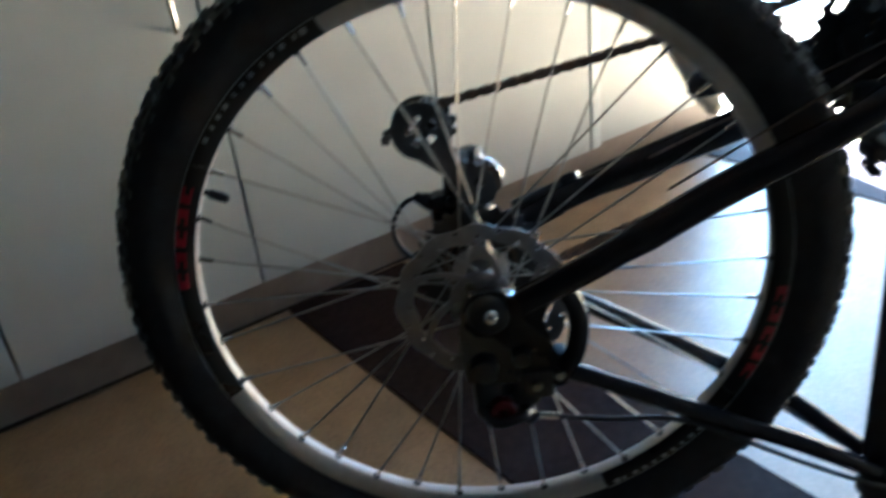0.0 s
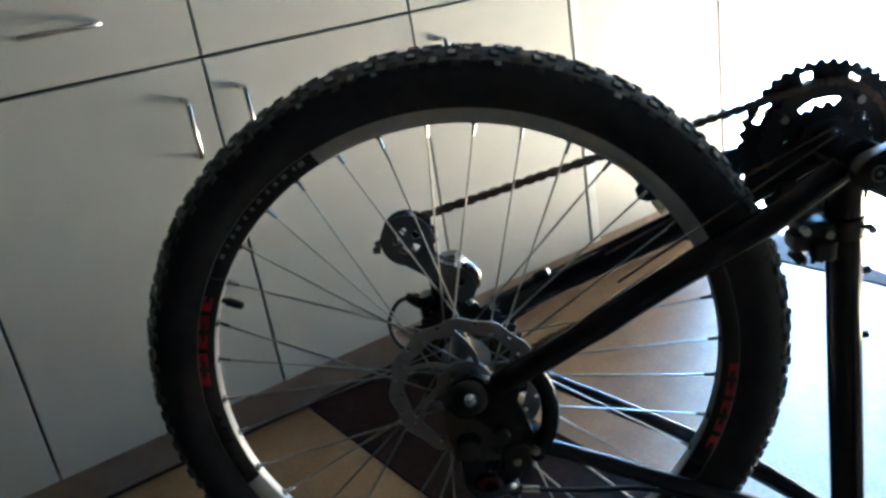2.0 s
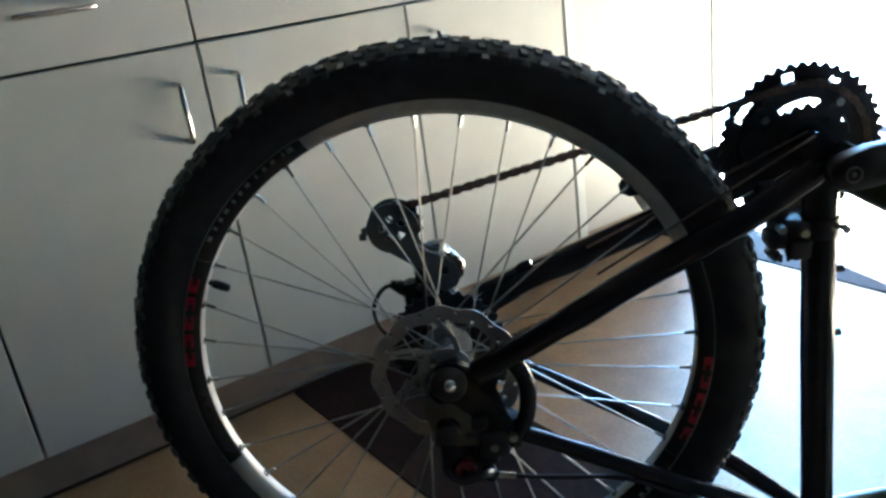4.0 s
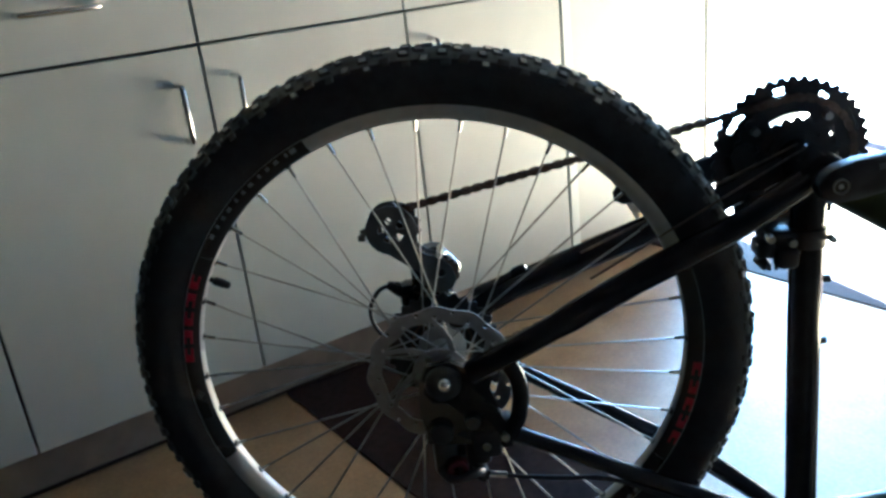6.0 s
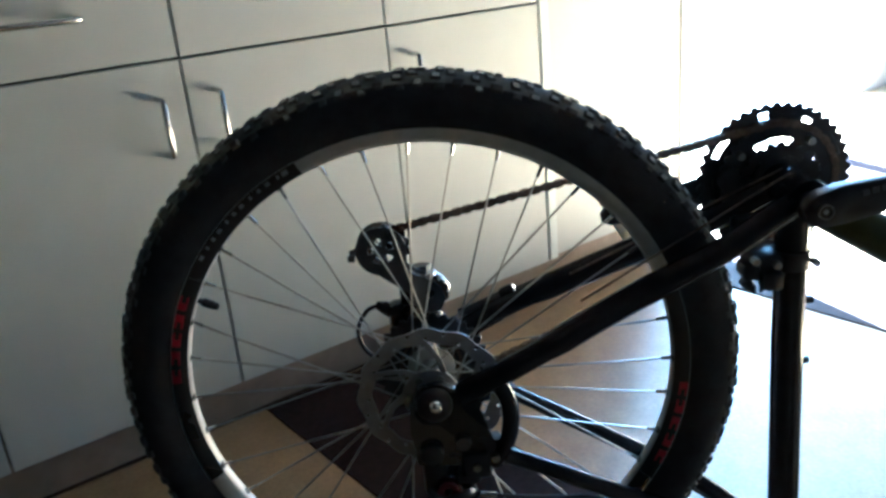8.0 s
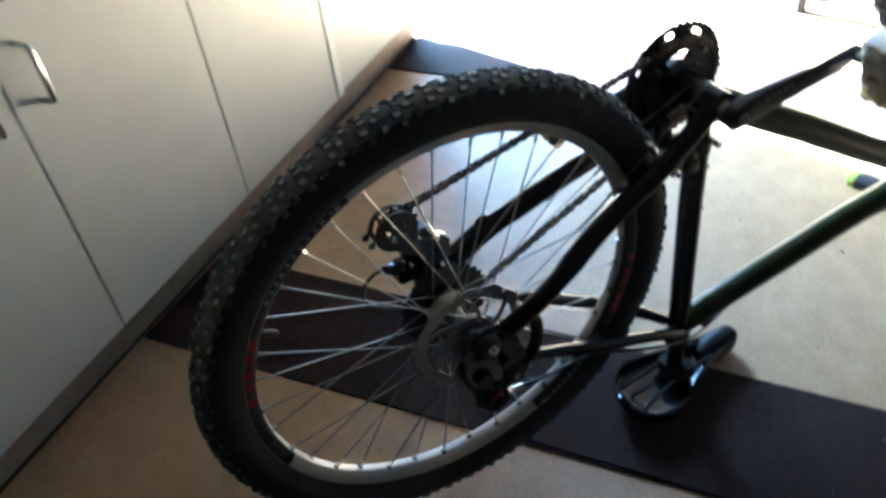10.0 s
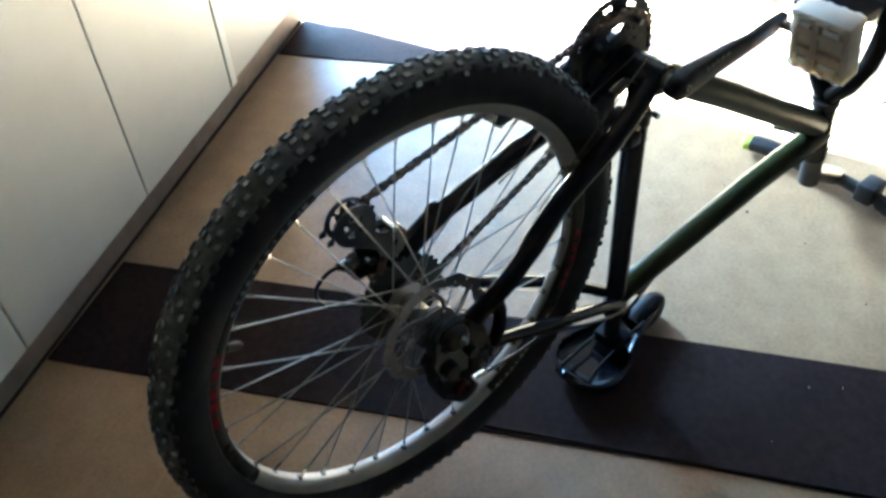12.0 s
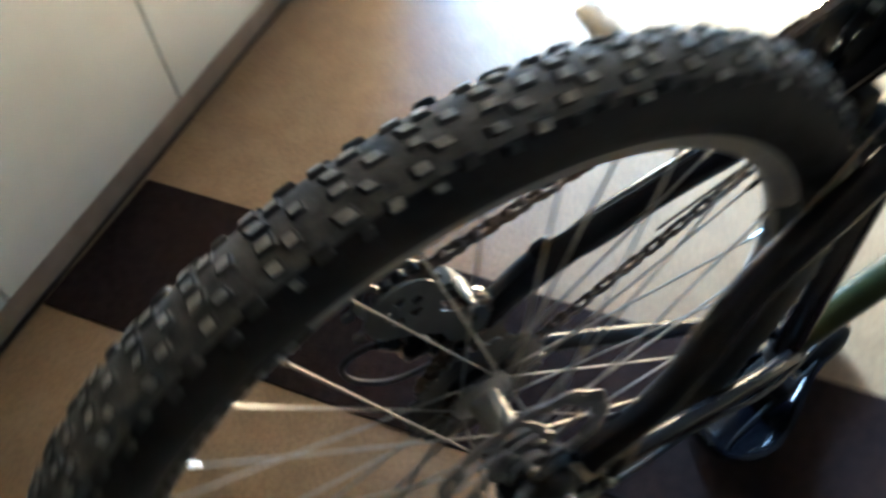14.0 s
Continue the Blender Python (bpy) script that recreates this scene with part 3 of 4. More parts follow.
tube("head_tube", [HEAD_LOW, HEAD_TOP], 0.0225, label="black head tube")
tube("bottom_bracket_shell", [BB + Vector((0, -0.036, 0)), BB + Vector((0, 0.036, 0))], 0.0215)
for s, n in ((-1, "left"), (1, "right")):
    low = -0.014 if s < 0 else 0.0
    tube("chainstay", curve_points([BB + Vector((-0.012, s * 0.027, -0.004)), (0.30, s * 0.040, 0.134), (0.20, s * 0.060, 0.0905) if s > 0 else (0.20, -0.047, 0.0895), (0.10, s * 0.071, 0.049), (0.032, s * 0.072, 0.016)], 5), [0.0135] * 7 + [0.0145] * 7 + [0.0125] * 7, label="black chainstay", flat=1.0)
    tube("seatstay", curve_points([SEAT_LOW + Vector((-0.012, s * 0.018, 0.004)), (0.30, s * 0.034, -0.186 + low * 0.8), (0.20, s * 0.047, -0.126 + low), (0.10, s * 0.058, -0.068 + low), (0.052, s * 0.064, -0.042 + low)], 5), [0.0095] * 14 + [0.0088] * 7, label="black seatstay")
    outline = [(0.078, 0.042), (0.036, 0.024), (0.008, 0.014), (-0.012, 0.010), (-0.018, -0.004), (-0.010, -0.016), (0.006, -0.018), (0.022, -0.034), (0.052, -0.078), (0.070, -0.074), (0.060, -0.036), (0.050, -0.004), (0.058, 0.016), (0.086, 0.030)]
    part("dropout", slab(bmesh.new(), outline, s * 0.068 - 0.003, s * 0.068 + 0.003), PAINT, bike, "black dropout plate")
# brake mount: a bowed gusset between the left stays
bm = rods(bmesh.new(), curve_points([(0.064, -0.066, 0.032), (0.080, -0.067, 0.0), (0.078, -0.067, -0.040), (0.060, -0.066, -0.072)], 5), 0.009, 12)
part("brake_gusset", bm, PAINT, bike, "black curved gusset joining the stays")
NUT = Vector((0.004, 0, 0.008))
bm = lathe(bmesh.new(), [(0.0001, -0.072), (0.0185, -0.072), (0.0185, -0.077), (0.0165, -0.081), (0.012, -0.0835), (0.0001, -0.0845)], 32, NUT)
nut = part("axle_nut", bm, BLACK_METAL, bike, "black domed axle nut")
bm = lathe(bmesh.new(), [(0.0001, -0.083)] + [(0.0068 * math.cos(radians(q)), -0.0865 - 0.0075 * math.sin(radians(q))) for q in (0, 20, 40, 60, 80)] + [(0.0001, -0.094)], 24, NUT + Vector((0.002, 0, 0.005)))
part("axle_tip", bm, TIP_ALLOY, nut, "shiny rounded axle end")

# disc brake caliper and hose
caliper = part("brake_caliper", box(bmesh.new(), -0.008, 0.042, -0.066, -0.026, -0.070, -0.030, 0.008), PLASTIC, bike, "black disc brake caliper")
for lobe in ((-0.016, 0.012, -0.070, -0.028, -0.112, -0.064, 0.008), (0.018, 0.046, -0.068, -0.030, -0.100, -0.060, 0.007), (0.006, 0.026, -0.060, -0.034, -0.092, -0.062, 0.004),
             (0.026, 0.058, -0.076, -0.056, -0.086, -0.054, 0.006), (-0.022, 0.006, -0.062, -0.030, -0.076, -0.048, 0.006), (0.044, 0.070, -0.064, -0.044, -0.078, -0.046, 0.004)):
    part("caliper_lobe", box(bmesh.new(), *lobe), PLASTIC, caliper)
part("pad_cap", rods(bmesh.new(), [(-0.004, -0.060, -0.050), (-0.004, -0.079, -0.050), (-0.004, -0.080, -0.050)], [0.012, 0.012, 0.010], 18), BLACK_METAL, caliper)
part("pivot_cap", rods(bmesh.new(), [(0.030, -0.060, -0.040), (0.030, -0.078, -0.040)], 0.008, 14), BLACK_METAL, caliper)
part("spring", rods(bmesh.new(), curve_points([(-0.010, -0.07, -0.098), (0.004, -0.082, -0.104), (0.026, -0.080, -0.100), (0.034, -0.066, -0.108)], 5), 0.005, 10), BLACK_METAL, caliper)
bm = lathe(bmesh.new(), [(0.0045, -0.080), (0.0105, -0.080), (0.0118, -0.0785), (0.0118, -0.070), (0.0045, -0.070)], 24, (0.009, 0, -0.095))
part("adjuster_ring", bm, DARK_RED, caliper, "dull red adjuster ring")
bm = slab(bmesh.new(), [(-0.022, 0.006), (-0.012, 0.026), (0.012, 0.030), (0.030, 0.020), (0.034, -0.004), (0.058, -0.030), (0.050, -0.062), (0.030, -0.070), (-0.016, -0.066), (-0.024, -0.030)], -0.071, -0.063)
part("adapter_plate", bm, GLOSS_BLACK, caliper, "black cast brake adapter plate")
part("cable_ferrule", rods(bmesh.new(), [(0.042, -0.062, -0.1145), (0.060, -0.062, -0.1175)], 0.0036, 12), CHROME, caliper, "shiny cable ferrule")
for x, z in ((0.014, -0.100), (0.042, -0.070), (0.062, -0.060)):
    part("bolt", rods(bmesh.new(), [(x, -0.060, z), (x, -0.079, z)], 0.0042, 10), STEEL, caliper)
bm = rods(bmesh.new(), [(0.030, -0.058, -0.100), (0.034, -0.058, -0.118), (0.036, -0.058, -0.122)], [0.008, 0.008, 0.006], 14)
part("cable_arm", bm, BLACK_METAL, caliper)
part("brake_cable", rods(bmesh.new(), curve_points([(0.040, -0.060, -0.114), (0.060, -0.062, -0.1178), (0.105, -0.062, -0.1245), (0.165, -0.058, -0.134), (0.215, -0.054, -0.158), (0.30, -0.046, -0.212), (0.40, -0.024, -0.276), (0.455, -0.010, -0.290), (0.50, -0.003, -0.280), (0.56, -0.002, -0.2635), (0.76, -0.002, -0.2395), (0.93, -0.012, -0.232)], 8), 0.0026, 10), PLASTIC, bike, "black brake cable")

# crankset
ring_c = Vector((BB.x, 0, BB.z))
def arc_slot(r0, r1, mid, half, c):
    steps = [radians(mid + half * q / 4) for q in range(-4, 5)]
    return [(c.x + r0 * math.cos(t), c.z + r0 * math.sin(t)) for t in steps] + [(c.x + r1 * math.cos(t), c.z + r1 * math.sin(t)) for t in steps[::-1]]


def round_hole(c, r, n=16):
    return [(c[0] + r * math.cos(2 * math.pi * q / n), c[1] + r * math.sin(2 * math.pi * q / n)) for q in range(n)]


# teeth, tip radius, plane, slots: outer and inner radius, bore, how many, first middle, half width
for teeth, r, y, s1, s0, bore, many, first, half in ((42, 0.0828, 0.0545, 0.0730, 0.0655, 0.0500, 9, 147, 10), (32, 0.0635, 0.0445, 0.0465, 0.0350, 0.0300, 4, 98, 27), (22, 0.0440, 0.037, 0.0340, 0.0290, 0.0220, 4, 60, 16)):
    rim = []
    for q in range(teeth * 6):
        t, h = 2 * math.pi * q / (teeth * 6), r - 0.0046 + 0.0046 * (0.0, 0.45, 0.95, 1.0, 0.95, 0.45)[q % 6]
        rim.append((ring_c.x + h * math.cos(t), ring_c.z + h * math.sin(t)))
    holes = [arc_slot(s0, s1, first + 360 / many * q, half, ring_c) for q in range(many)] + [round_hole((ring_c.x, ring_c.z), bore, 40)]
    part("chainring", plate(rim, holes, y - 0.001, y + 0.001), BLACK_METAL, bike, "black slotted toothed chainring")
guard_slots = [arc_slot(0.0600, 0.0705, mid, half, ring_c) for mid, half in ((148, 13), (94, 10), (51, 12), (10, 8), (-30, 8), (-70, 8), (-110, 8), (-150, 8))]
part("chain_guard", plate(round_hole((ring_c.x, ring_c.z), 0.0765, 72), guard_slots + [round_hole((ring_c.x, ring_c.z), 0.049, 40)], 0.0605, 0.0625), BLACK_METAL, bike, "black slotted guard ring beside the chainrings")
for k in range(4):
    a = radians(53 + 90 * k)
    v = [(0.020 * math.cos(a - 0.6), 0.020 * math.sin(a - 0.6)), (0.060 * math.cos(a - 0.16), 0.060 * math.sin(a - 0.16)), (0.060 * math.cos(a + 0.16), 0.060 * math.sin(a + 0.16)), (0.020 * math.cos(a + 0.6), 0.020 * math.sin(a + 0.6))]
    part("spider_arm", slab(bmesh.new(), [(ring_c.x + x, ring_c.z + z) for x, z in v], 0.0460, 0.0530), BLACK_METAL, bike)
    part("ring_bolt", disc(bmesh.new(), 0.0042, 0.0345, 0.063, ring_c + Vector((0.052 * math.cos(a), 0, 0.052 * math.sin(a))), 12), STEEL, bike)
part("spider", disc(bmesh.new(), 0.026, 0.034, 0.064, ring_c, 28), BLACK_METAL, bike, "black chainring boss")
part("crank_axle", rods(bmesh.new(), [BB + Vector((0, -0.062, 0)), BB + Vector((0, 0.078, 0))], 0.011, 18), STEEL, bike)
CR = radians(12)


def crank(sgn, y):
    way = Vector((math.cos(CR) * sgn, 0, math.sin(CR) * sgn))
    up = Vector((-way.z, 0, way.x))
    bm = bmesh.new()
    sect = []
    for d, half, y0, y1 in ((-0.0165, 0.006, y - 0.011, y + 0.009), (-0.011, 0.0135, y - 0.013, y + 0.011), (0.0, 0.0185, y - 0.014, y + 0.012), (0.02, 0.0205, y - 0.013, y + 0.010), (0.06, 0.0178, y - 0.011 - sgn * 0.004, y + 0.004 - sgn * 0.003),
                            (0.12, 0.0135, y - 0.012 - sgn * 0.011, y - sgn * 0.010), (0.16, 0.0142, y - 0.012 - sgn * 0.015, y - sgn * 0.014), (0.178, 0.0122, y - 0.011 - sgn * 0.015, y - 0.001 - sgn * 0.014), (0.186, 0.005, y - 0.010 - sgn * 0.015, y - 0.002 - sgn * 0.014)):
        c = BB + way * d
        ring = []
        for k in range(12):
            t = 2 * math.pi * k / 12
            sx, sy = math.copysign(abs(math.cos(t)) ** 0.6, math.cos(t)), math.copysign(abs(math.sin(t)) ** 0.6, math.sin(t))
            ring.append(bm.verts.new(Vector((c.x, (y0 + y1) / 2 + (y1 - y0) / 2 * sy, c.z)) + up * half * sx))
        sect.append(ring)
    for a, b in zip(sect, sect[1:]):
        for k in range(12):
            bm.faces.new((a[k], a[(k + 1) % 12], b[(k + 1) % 12], b[k]))
    bm.faces.new(sect[0][::-1])
    bm.faces.new(sect[-1])
    return part("crank_arm", bm, BLACK_METAL, bike, "black forged crank arm"), BB + way * 0.17


def pedal(centre, y0, y1, tilt, mat, thin=1.0):
    """A cage pedal: side plates, cross bars and a spindle barrel."""
    bm = bmesh.new()
    lo, hi = min(y0, y1), max(y0, y1)
    w = 0.040
    for s in (-1, 1):
        box(bm, s * w - 0.006, s * w + 0.006, lo, hi + 0.002, -0.0165, 0.0165, 0.004)
        for k in range(4):
            yy = lo + 0.012 + (hi - lo - 0.024) * k / 3
            box(bm, s * w - 0.004, s * w + 0.004, yy - 0.004, yy + 0.004, 0.016, 0.0185, 0.001)
            box(bm, s * w - 0.004, s * w + 0.004, yy - 0.004, yy + 0.004, -0.0185, -0.016, 0.001)
    for yy, half in ((lo + 0.005, 0.005), (lo * 0.42 + hi * 0.58, 0.005), (hi - 0.005, 0.005)):
        box(bm, -w + 0.004, w - 0.004, yy - half, yy + half, -0.0160, 0.0160, 0.004)
    for x in (-0.016, 0.016):
        box(bm, x - 0.0065, x + 0.0065, lo + 0.003, hi - 0.003, -0.0150, 0.0150, 0.003)
    box(bm, -w, w, lo + 0.018, lo * 0.42 + hi * 0.58, -0.006, 0.006)
    rods(bm, [(0, lo + 0.002, 0), (0, hi - 0.002, 0)], 0.0125, 14)
    for v in bm.verts:
        v.co.z *= thin
    ob = part("pedal", bm, mat, bike, "pale grey plastic cage pedal" if mat is PEDAL_MAT else "dark cage pedal")
    ob.matrix_basis = pose(*centre, 0, tilt, 0)
    cross = lo * 0.42 + hi * 0.58
    # pale inserts close the slots and stand in for the light in them
    for s in (-1, 1):
        for y2, y3 in ((lo + 0.014, cross - 0.010), (cross + 0.008, hi - 0.012)):
            part("reflector", box(bmesh.new(), s * 0.0285 - 0.0045, s * 0.0285 + 0.0045, y2, y3, -0.0160 * thin, 0.0160 * thin, 0.001), WHITE_PLASTIC, ob, "pale insert added to brighten the pedal slot")
    part("spindle", rods(bmesh.new(), [(0, (lo if y0 > 0 else hi) - 0.02, 0), (0, (lo if y0 > 0 else hi) + 0.02, 0)], 0.007, 12), STEEL, ob)
    return ob


left_arm, left_end = crank(1, -0.057)
right_end = crank(-1, 0.074)[1]
pedal((left_end.x, 0, left_end.z), -0.105, -0.186, -106, PEDAL_MAT)
pedal((right_end.x, 0, right_end.z), 0.105, 0.185, 60, PEDAL_MAT, 0.5)
RB = BB + Vector((0.001, 0, 0.001))
bm = disc(bmesh.new(), 0.0024, -0.0722, -0.068, RB, 16)
part("crank_bolt", lathe(bm, [(0.0062, -0.0728), (0.0074, -0.0728), (0.0074, -0.069), (0.0062, -0.069)], 24, RB), ALLOY, left_arm, "pale ringed crank bolt")
for k in range(5):
    d, e = 0.037 + k * 0.009, 0.043 + k * 0.009
    w, u = Vector((math.cos(CR), 0, math.sin(CR))), Vector((-math.sin(CR), 0, math.cos(CR)))
    q = [BB + w * s + u * t for s, t in ((d, 0.006), (e, 0.006), (e, 0.0115), (d, 0.0115))]
    face = -0.0712 - max(0, (d + e) / 2 - 0.06) * 0.133
    part("letter_bar", slab(bmesh.new(), [(v.x, v.z) for v in q], face - 0.0008, face + 0.002), GREY_PLASTIC, left_arm, "pale printed bar")


# chain: links along the path round sprocket, pulleys and ring
def chain_path():
    pts = []
    ry = 0.0445
    sp_r, ring_r = 0.0415, 0.0625
    tension, guide = Vector((-0.043, 0.05, 0.137)), Vector((0.006, 0.05, 0.082))
    # over the ring from its lower to its upper tangent, then back by the tension pulley
    for k in range(15):
        a = radians(-100 + 195 * k / 14)
        pts.append(Vector((BB.x + ring_r * math.cos(a), ry, BB.z + ring_r * math.sin(a))))
    for k in range(7):
        a = radians(95 + 150 * k / 6)
        pts.append(tension + Vector((0.018 * math.cos(a), -0.002, 0.018 * math.sin(a))))
    for k in range(5):
        a = radians(20 - 140 * k / 4)
        pts.append(guide + Vector((0.018 * math.cos(a), -0.004, 0.018 * math.sin(a))))
    for k in range(11):
        a = radians(120 + 150 * k / 10)
        pts.append(Vector((sp_r * math.cos(a), 0.0442, sp_r * math.sin(a))))
    pts.append(pts[0])
    return pts


def chain_mesh():
    pts = chain_path()
    pitch, out, rest = 0.0127, [pts[0]], 0.0
    for a, b in zip(pts, pts[1:]):
        d, length = (b - a).normalized(), (b - a).length
        s = pitch - rest
        while s <= length:
            out.append(a + d * s)
            s += pitch
        rest = length - (s - pitch)
    bm = bmesh.new()
    for i, (a, b) in enumerate(zip(out, out[1:])):
        way = (b - a).normalized()
        up = Vector((0, 1, 0)).cross(way)
        for s in (-1, 1):
            y = s * (0.0031 if i % 2 else 0.0021)
            outline = []
            for t, h in ((-0.004, 0.0), (-0.002, 0.0036), (0.002, 0.0042), (0.0063, 0.0026), (0.0107, 0.0042), (0.0147, 0.0036), (0.0167, 0.0),
                         (0.0147, -0.0036), (0.0107, -0.0042), (0.0063, -0.0026), (0.002, -0.0042), (-0.002, -0.0036)):
                p = a + way * t + up * h
                outline.append((p, y))
            lo = [bm.verts.new(p + Vector((0, y - 0.0005, 0))) for p, y in outline]
            hi = [bm.verts.new(p + Vector((0, y + 0.0005, 0))) for p, y in outline]
            bm.faces.new(lo)
            bm.faces.new(hi[::-1])
            for k in range(12):
                bm.faces.new((lo[k], hi[k], hi[(k + 1) % 12], lo[(k + 1) % 12]))
        rods(bm, [a + Vector((0, -0.0038, 0)), a + Vector((0, 0.0038, 0))], 0.0036, 8)
    return bm


part("chain", chain_mesh(), GREASY, bike, "greasy bicycle chain")

# rear derailleur, above the upturned hub
def pulley(c, parent, size=1.0):
    bm = toothed(13, 0.0268 * size, 0.0040, 0.0180 * size, bmesh.new(), c.y - 0.003, c.y + 0.003, Vector((c.x, 0, c.z)))
    for k in range(3):
        a = 2 * math.pi * k / 3
        rods(bm, [c + Vector((0.006 * math.cos(a), 0, 0.006 * math.sin(a))), c + Vector((0.0178 * size * math.cos(a), 0, 0.0178 * size * math.sin(a)))], 0.0018, 6)
    disc(bm, 0.0062, c.y - 0.004, c.y + 0.004, Vector((c.x, 0, c.z)), 16)
    return part("jockey_wheel", bm, PLASTIC, parent, "black toothed jockey wheel")


TENS, GUID = Vector((-0.043, 0.05, 0.137)), Vector((0.006, 0.048, 0.082))
bm = bmesh.new()
slab(bm, [(-0.0185, 0.0885), (-0.0127, 0.1044), (-0.003, 0.106), (0.0068, 0.1045), (0.0140, 0.0935), (0.0228, 0.0745), (0.0205, 0.060), (0.0125, 0.0525), (-0.004, 0.058), (-0.012, 0.070)], 0.062, 0.078)
box(bm, -0.006, 0.0185, 0.058, 0.082, 0.056, 0.090, 0.006)
derailleur = part("rear_derailleur", bm, GREY_PLASTIC, bike, "grey rear derailleur with a long cage")
for y in (0.0405, 0.0585):
    tip = [(TENS.x + 0.0285 * math.cos(radians(t)), TENS.z + 0.0285 * math.sin(radians(t))) for t in range(-22, 259, 14)]
    tip[14:14] = [(-0.073, 0.1365), (-0.0805, 0.134), (-0.0805, 0.1275), (-0.073, 0.127)]
    neck = [(-0.040, 0.102), (-0.0298, 0.0945), (-0.018, 0.0845), (-0.0135, 0.070), (-0.004, 0.0605), (0.008, 0.0585), (0.0185, 0.064), (0.0225, 0.075), (0.0185, 0.089), (0.008, 0.100), (-0.008, 0.106), (-0.0175, 0.1145)]
    wide = y > 0.05
    holes = [arc_slot(0.005 if wide else 0.0075, 0.0225 if wide else 0.0150, 27 + 72 * q, 29 if wide else 19, TENS) for q in range(5)] + [round_hole((GUID.x, GUID.z), 0.005)]
    part("cage_plate", plate(tip + neck, holes, y - 0.001, y + 0.001), GREY_PLASTIC, derailleur, "grey cage plate")
pulley(TENS + Vector((0.0065, 0, 0.0015)), derailleur)
pulley(GUID, derailleur, 0.75)
bm = bmesh.new()
box(bm, -0.046, 0.004, 0.056, 0.082, 0.030, 0.064, 0.008)
box(bm, -0.030, -0.006, 0.058, 0.080, 0.058, 0.084, 0.005)
box(bm, -0.020, 0.018, 0.052, 0.080, 0.004, 0.050, 0.008)
rods(bm, [(-0.036, 0.070, 0.048), (-0.050, 0.070, 0.056), (-0.060, 0.071, 0.060)], [0.010, 0.008, 0.0045], 14)
part("knuckle", bm, GLOSS_BLACK, derailleur, "glossy black derailleur knuckle")
bm = rods(bmesh.new(), [(0.012, 0.050, 0.101), (0.0155, 0.051, 0.095), (0.0225, 0.052, 0.084), (0.0235, 0.052, 0.078)], [0.0035, 0.0062, 0.0064, 0.0045], 14)
part("link_barrel", bm, CHROME, derailleur, "bright polished link barrel")
bm = rods(bmesh.new(), [(0.0065, 0.036, 0.1045), (0.0065, 0.062, 0.1045)], 0.0042, 12)
part("pivot_pin", bm, CHROME, derailleur, "shiny pivot pin")
for x, z, r in ((0.004, 0.058, 0.006), (-0.022, 0.060, 0.006), (-0.019, 0.035, 0.005)):
    part("bolt", rods(bmesh.new(), [(x, 0.050, z), (x, 0.086, z), (x, 0.089, z)], [r, r, r * 0.6], 14), CHROME, derailleur)
part("gear_cable", rods(bmesh.new(), curve_points([(-0.05, 0.068, 0.062), (-0.072, 0.078, 0.050), (-0.087, 0.088, 0.020), (-0.078, 0.088, -0.010), (-0.045, 0.080, -0.026), (0.03, 0.074, -0.030), (0.12, 0.066, -0.088), (0.26, 0.052, -0.18), (0.39, 0.026, -0.272)], 8), 0.0025, 10), PLASTIC, bike, "black gear cable looping behind the hub")

stop = part("cable_stop", rods(bmesh.new(), [(0.086, 0.0790, 0.0560), (0.089, 0.0790, 0.0575), (0.099, 0.0790, 0.0615), (0.103, 0.0785, 0.0630)], [0.0055, 0.0072, 0.0072, 0.0050], 14), PAINT, bike, "black cable stop on the chainstay")
part("cable_boot", rods(bmesh.new(), curve_points([(0.092, 0.0790, 0.0585), (0.066, 0.0775, 0.048), (0.036, 0.072, 0.040)], 5), 0.0052, 12), RUBBER, stop, "thick black cable housing")
part("shift_cable", rods(bmesh.new(), curve_points([(0.102, 0.0785, 0.0628), (0.16, 0.066, 0.090), (0.30, 0.044, 0.150)], 5), 0.0012, 8), PLASTIC, bike)

# front derailleur on the seat tube
bm = bmesh.new()
lathe_c = Vector((0.389, 0, 0.106))
rods(bm, [lathe_c + Vector((0, 0, -0.010)), lathe_c + Vector((0, 0, 0.010))], 0.0198, 20)
box(bm, 0.344, 0.384, -0.014, 0.028, 0.086, 0.116, 0.006)
box(bm, 0.334, 0.352, -0.020, 0.010, 0.090, 0.108, 0.005)
box(bm, 0.332, 0.353, 0.008, 0.026, 0.110, 0.152, 0.005)
box(bm, 0.352, 0.374, -0.026, -0.006, 0.080, 0.100, 0.004)
for k in range(4):
    rods(bm, [(0.346 + 0.008 * k, -0.016, 0.084), (0.346 + 0.008 * k, -0.016, 0.077)], 0.0026, 8)
rods(bm, [(0.338, -0.006, 0.088), (0.347, -0.006, 0.077)], 0.0060, 12)
fd = part("front_derailleur", bm, BLACK_METAL, bike, "black front derailleur clamped on the seat tube")
for y in (0.033, 0.062):
    part("cage_plate", slab(bmesh.new(), [(0.320, 0.186), (0.325, 0.195), (0.335, 0.200), (0.344, 0.196), (0.342, 0.186), (0.350, 0.150), (0.356, 0.112), (0.342, 0.112), (0.331, 0.152)], y - 0.001, y + 0.001), BLACK_METAL, fd)
for x, z in ((0.346, 0.112), (0.368, 0.106), (0.408, 0.106)):
    part("bolt", rods(bmesh.new(), [(x, -0.012, z), (x, -0.022, z)], 0.0042, 10), STEEL, fd)
for z in (0.055, -0.018):
    part("bottle_boss", rods(bmesh.new(), [(0.407, 0, z), (0.4155, 0, z)], 0.0042, 10), BLACK_METAL, bike)
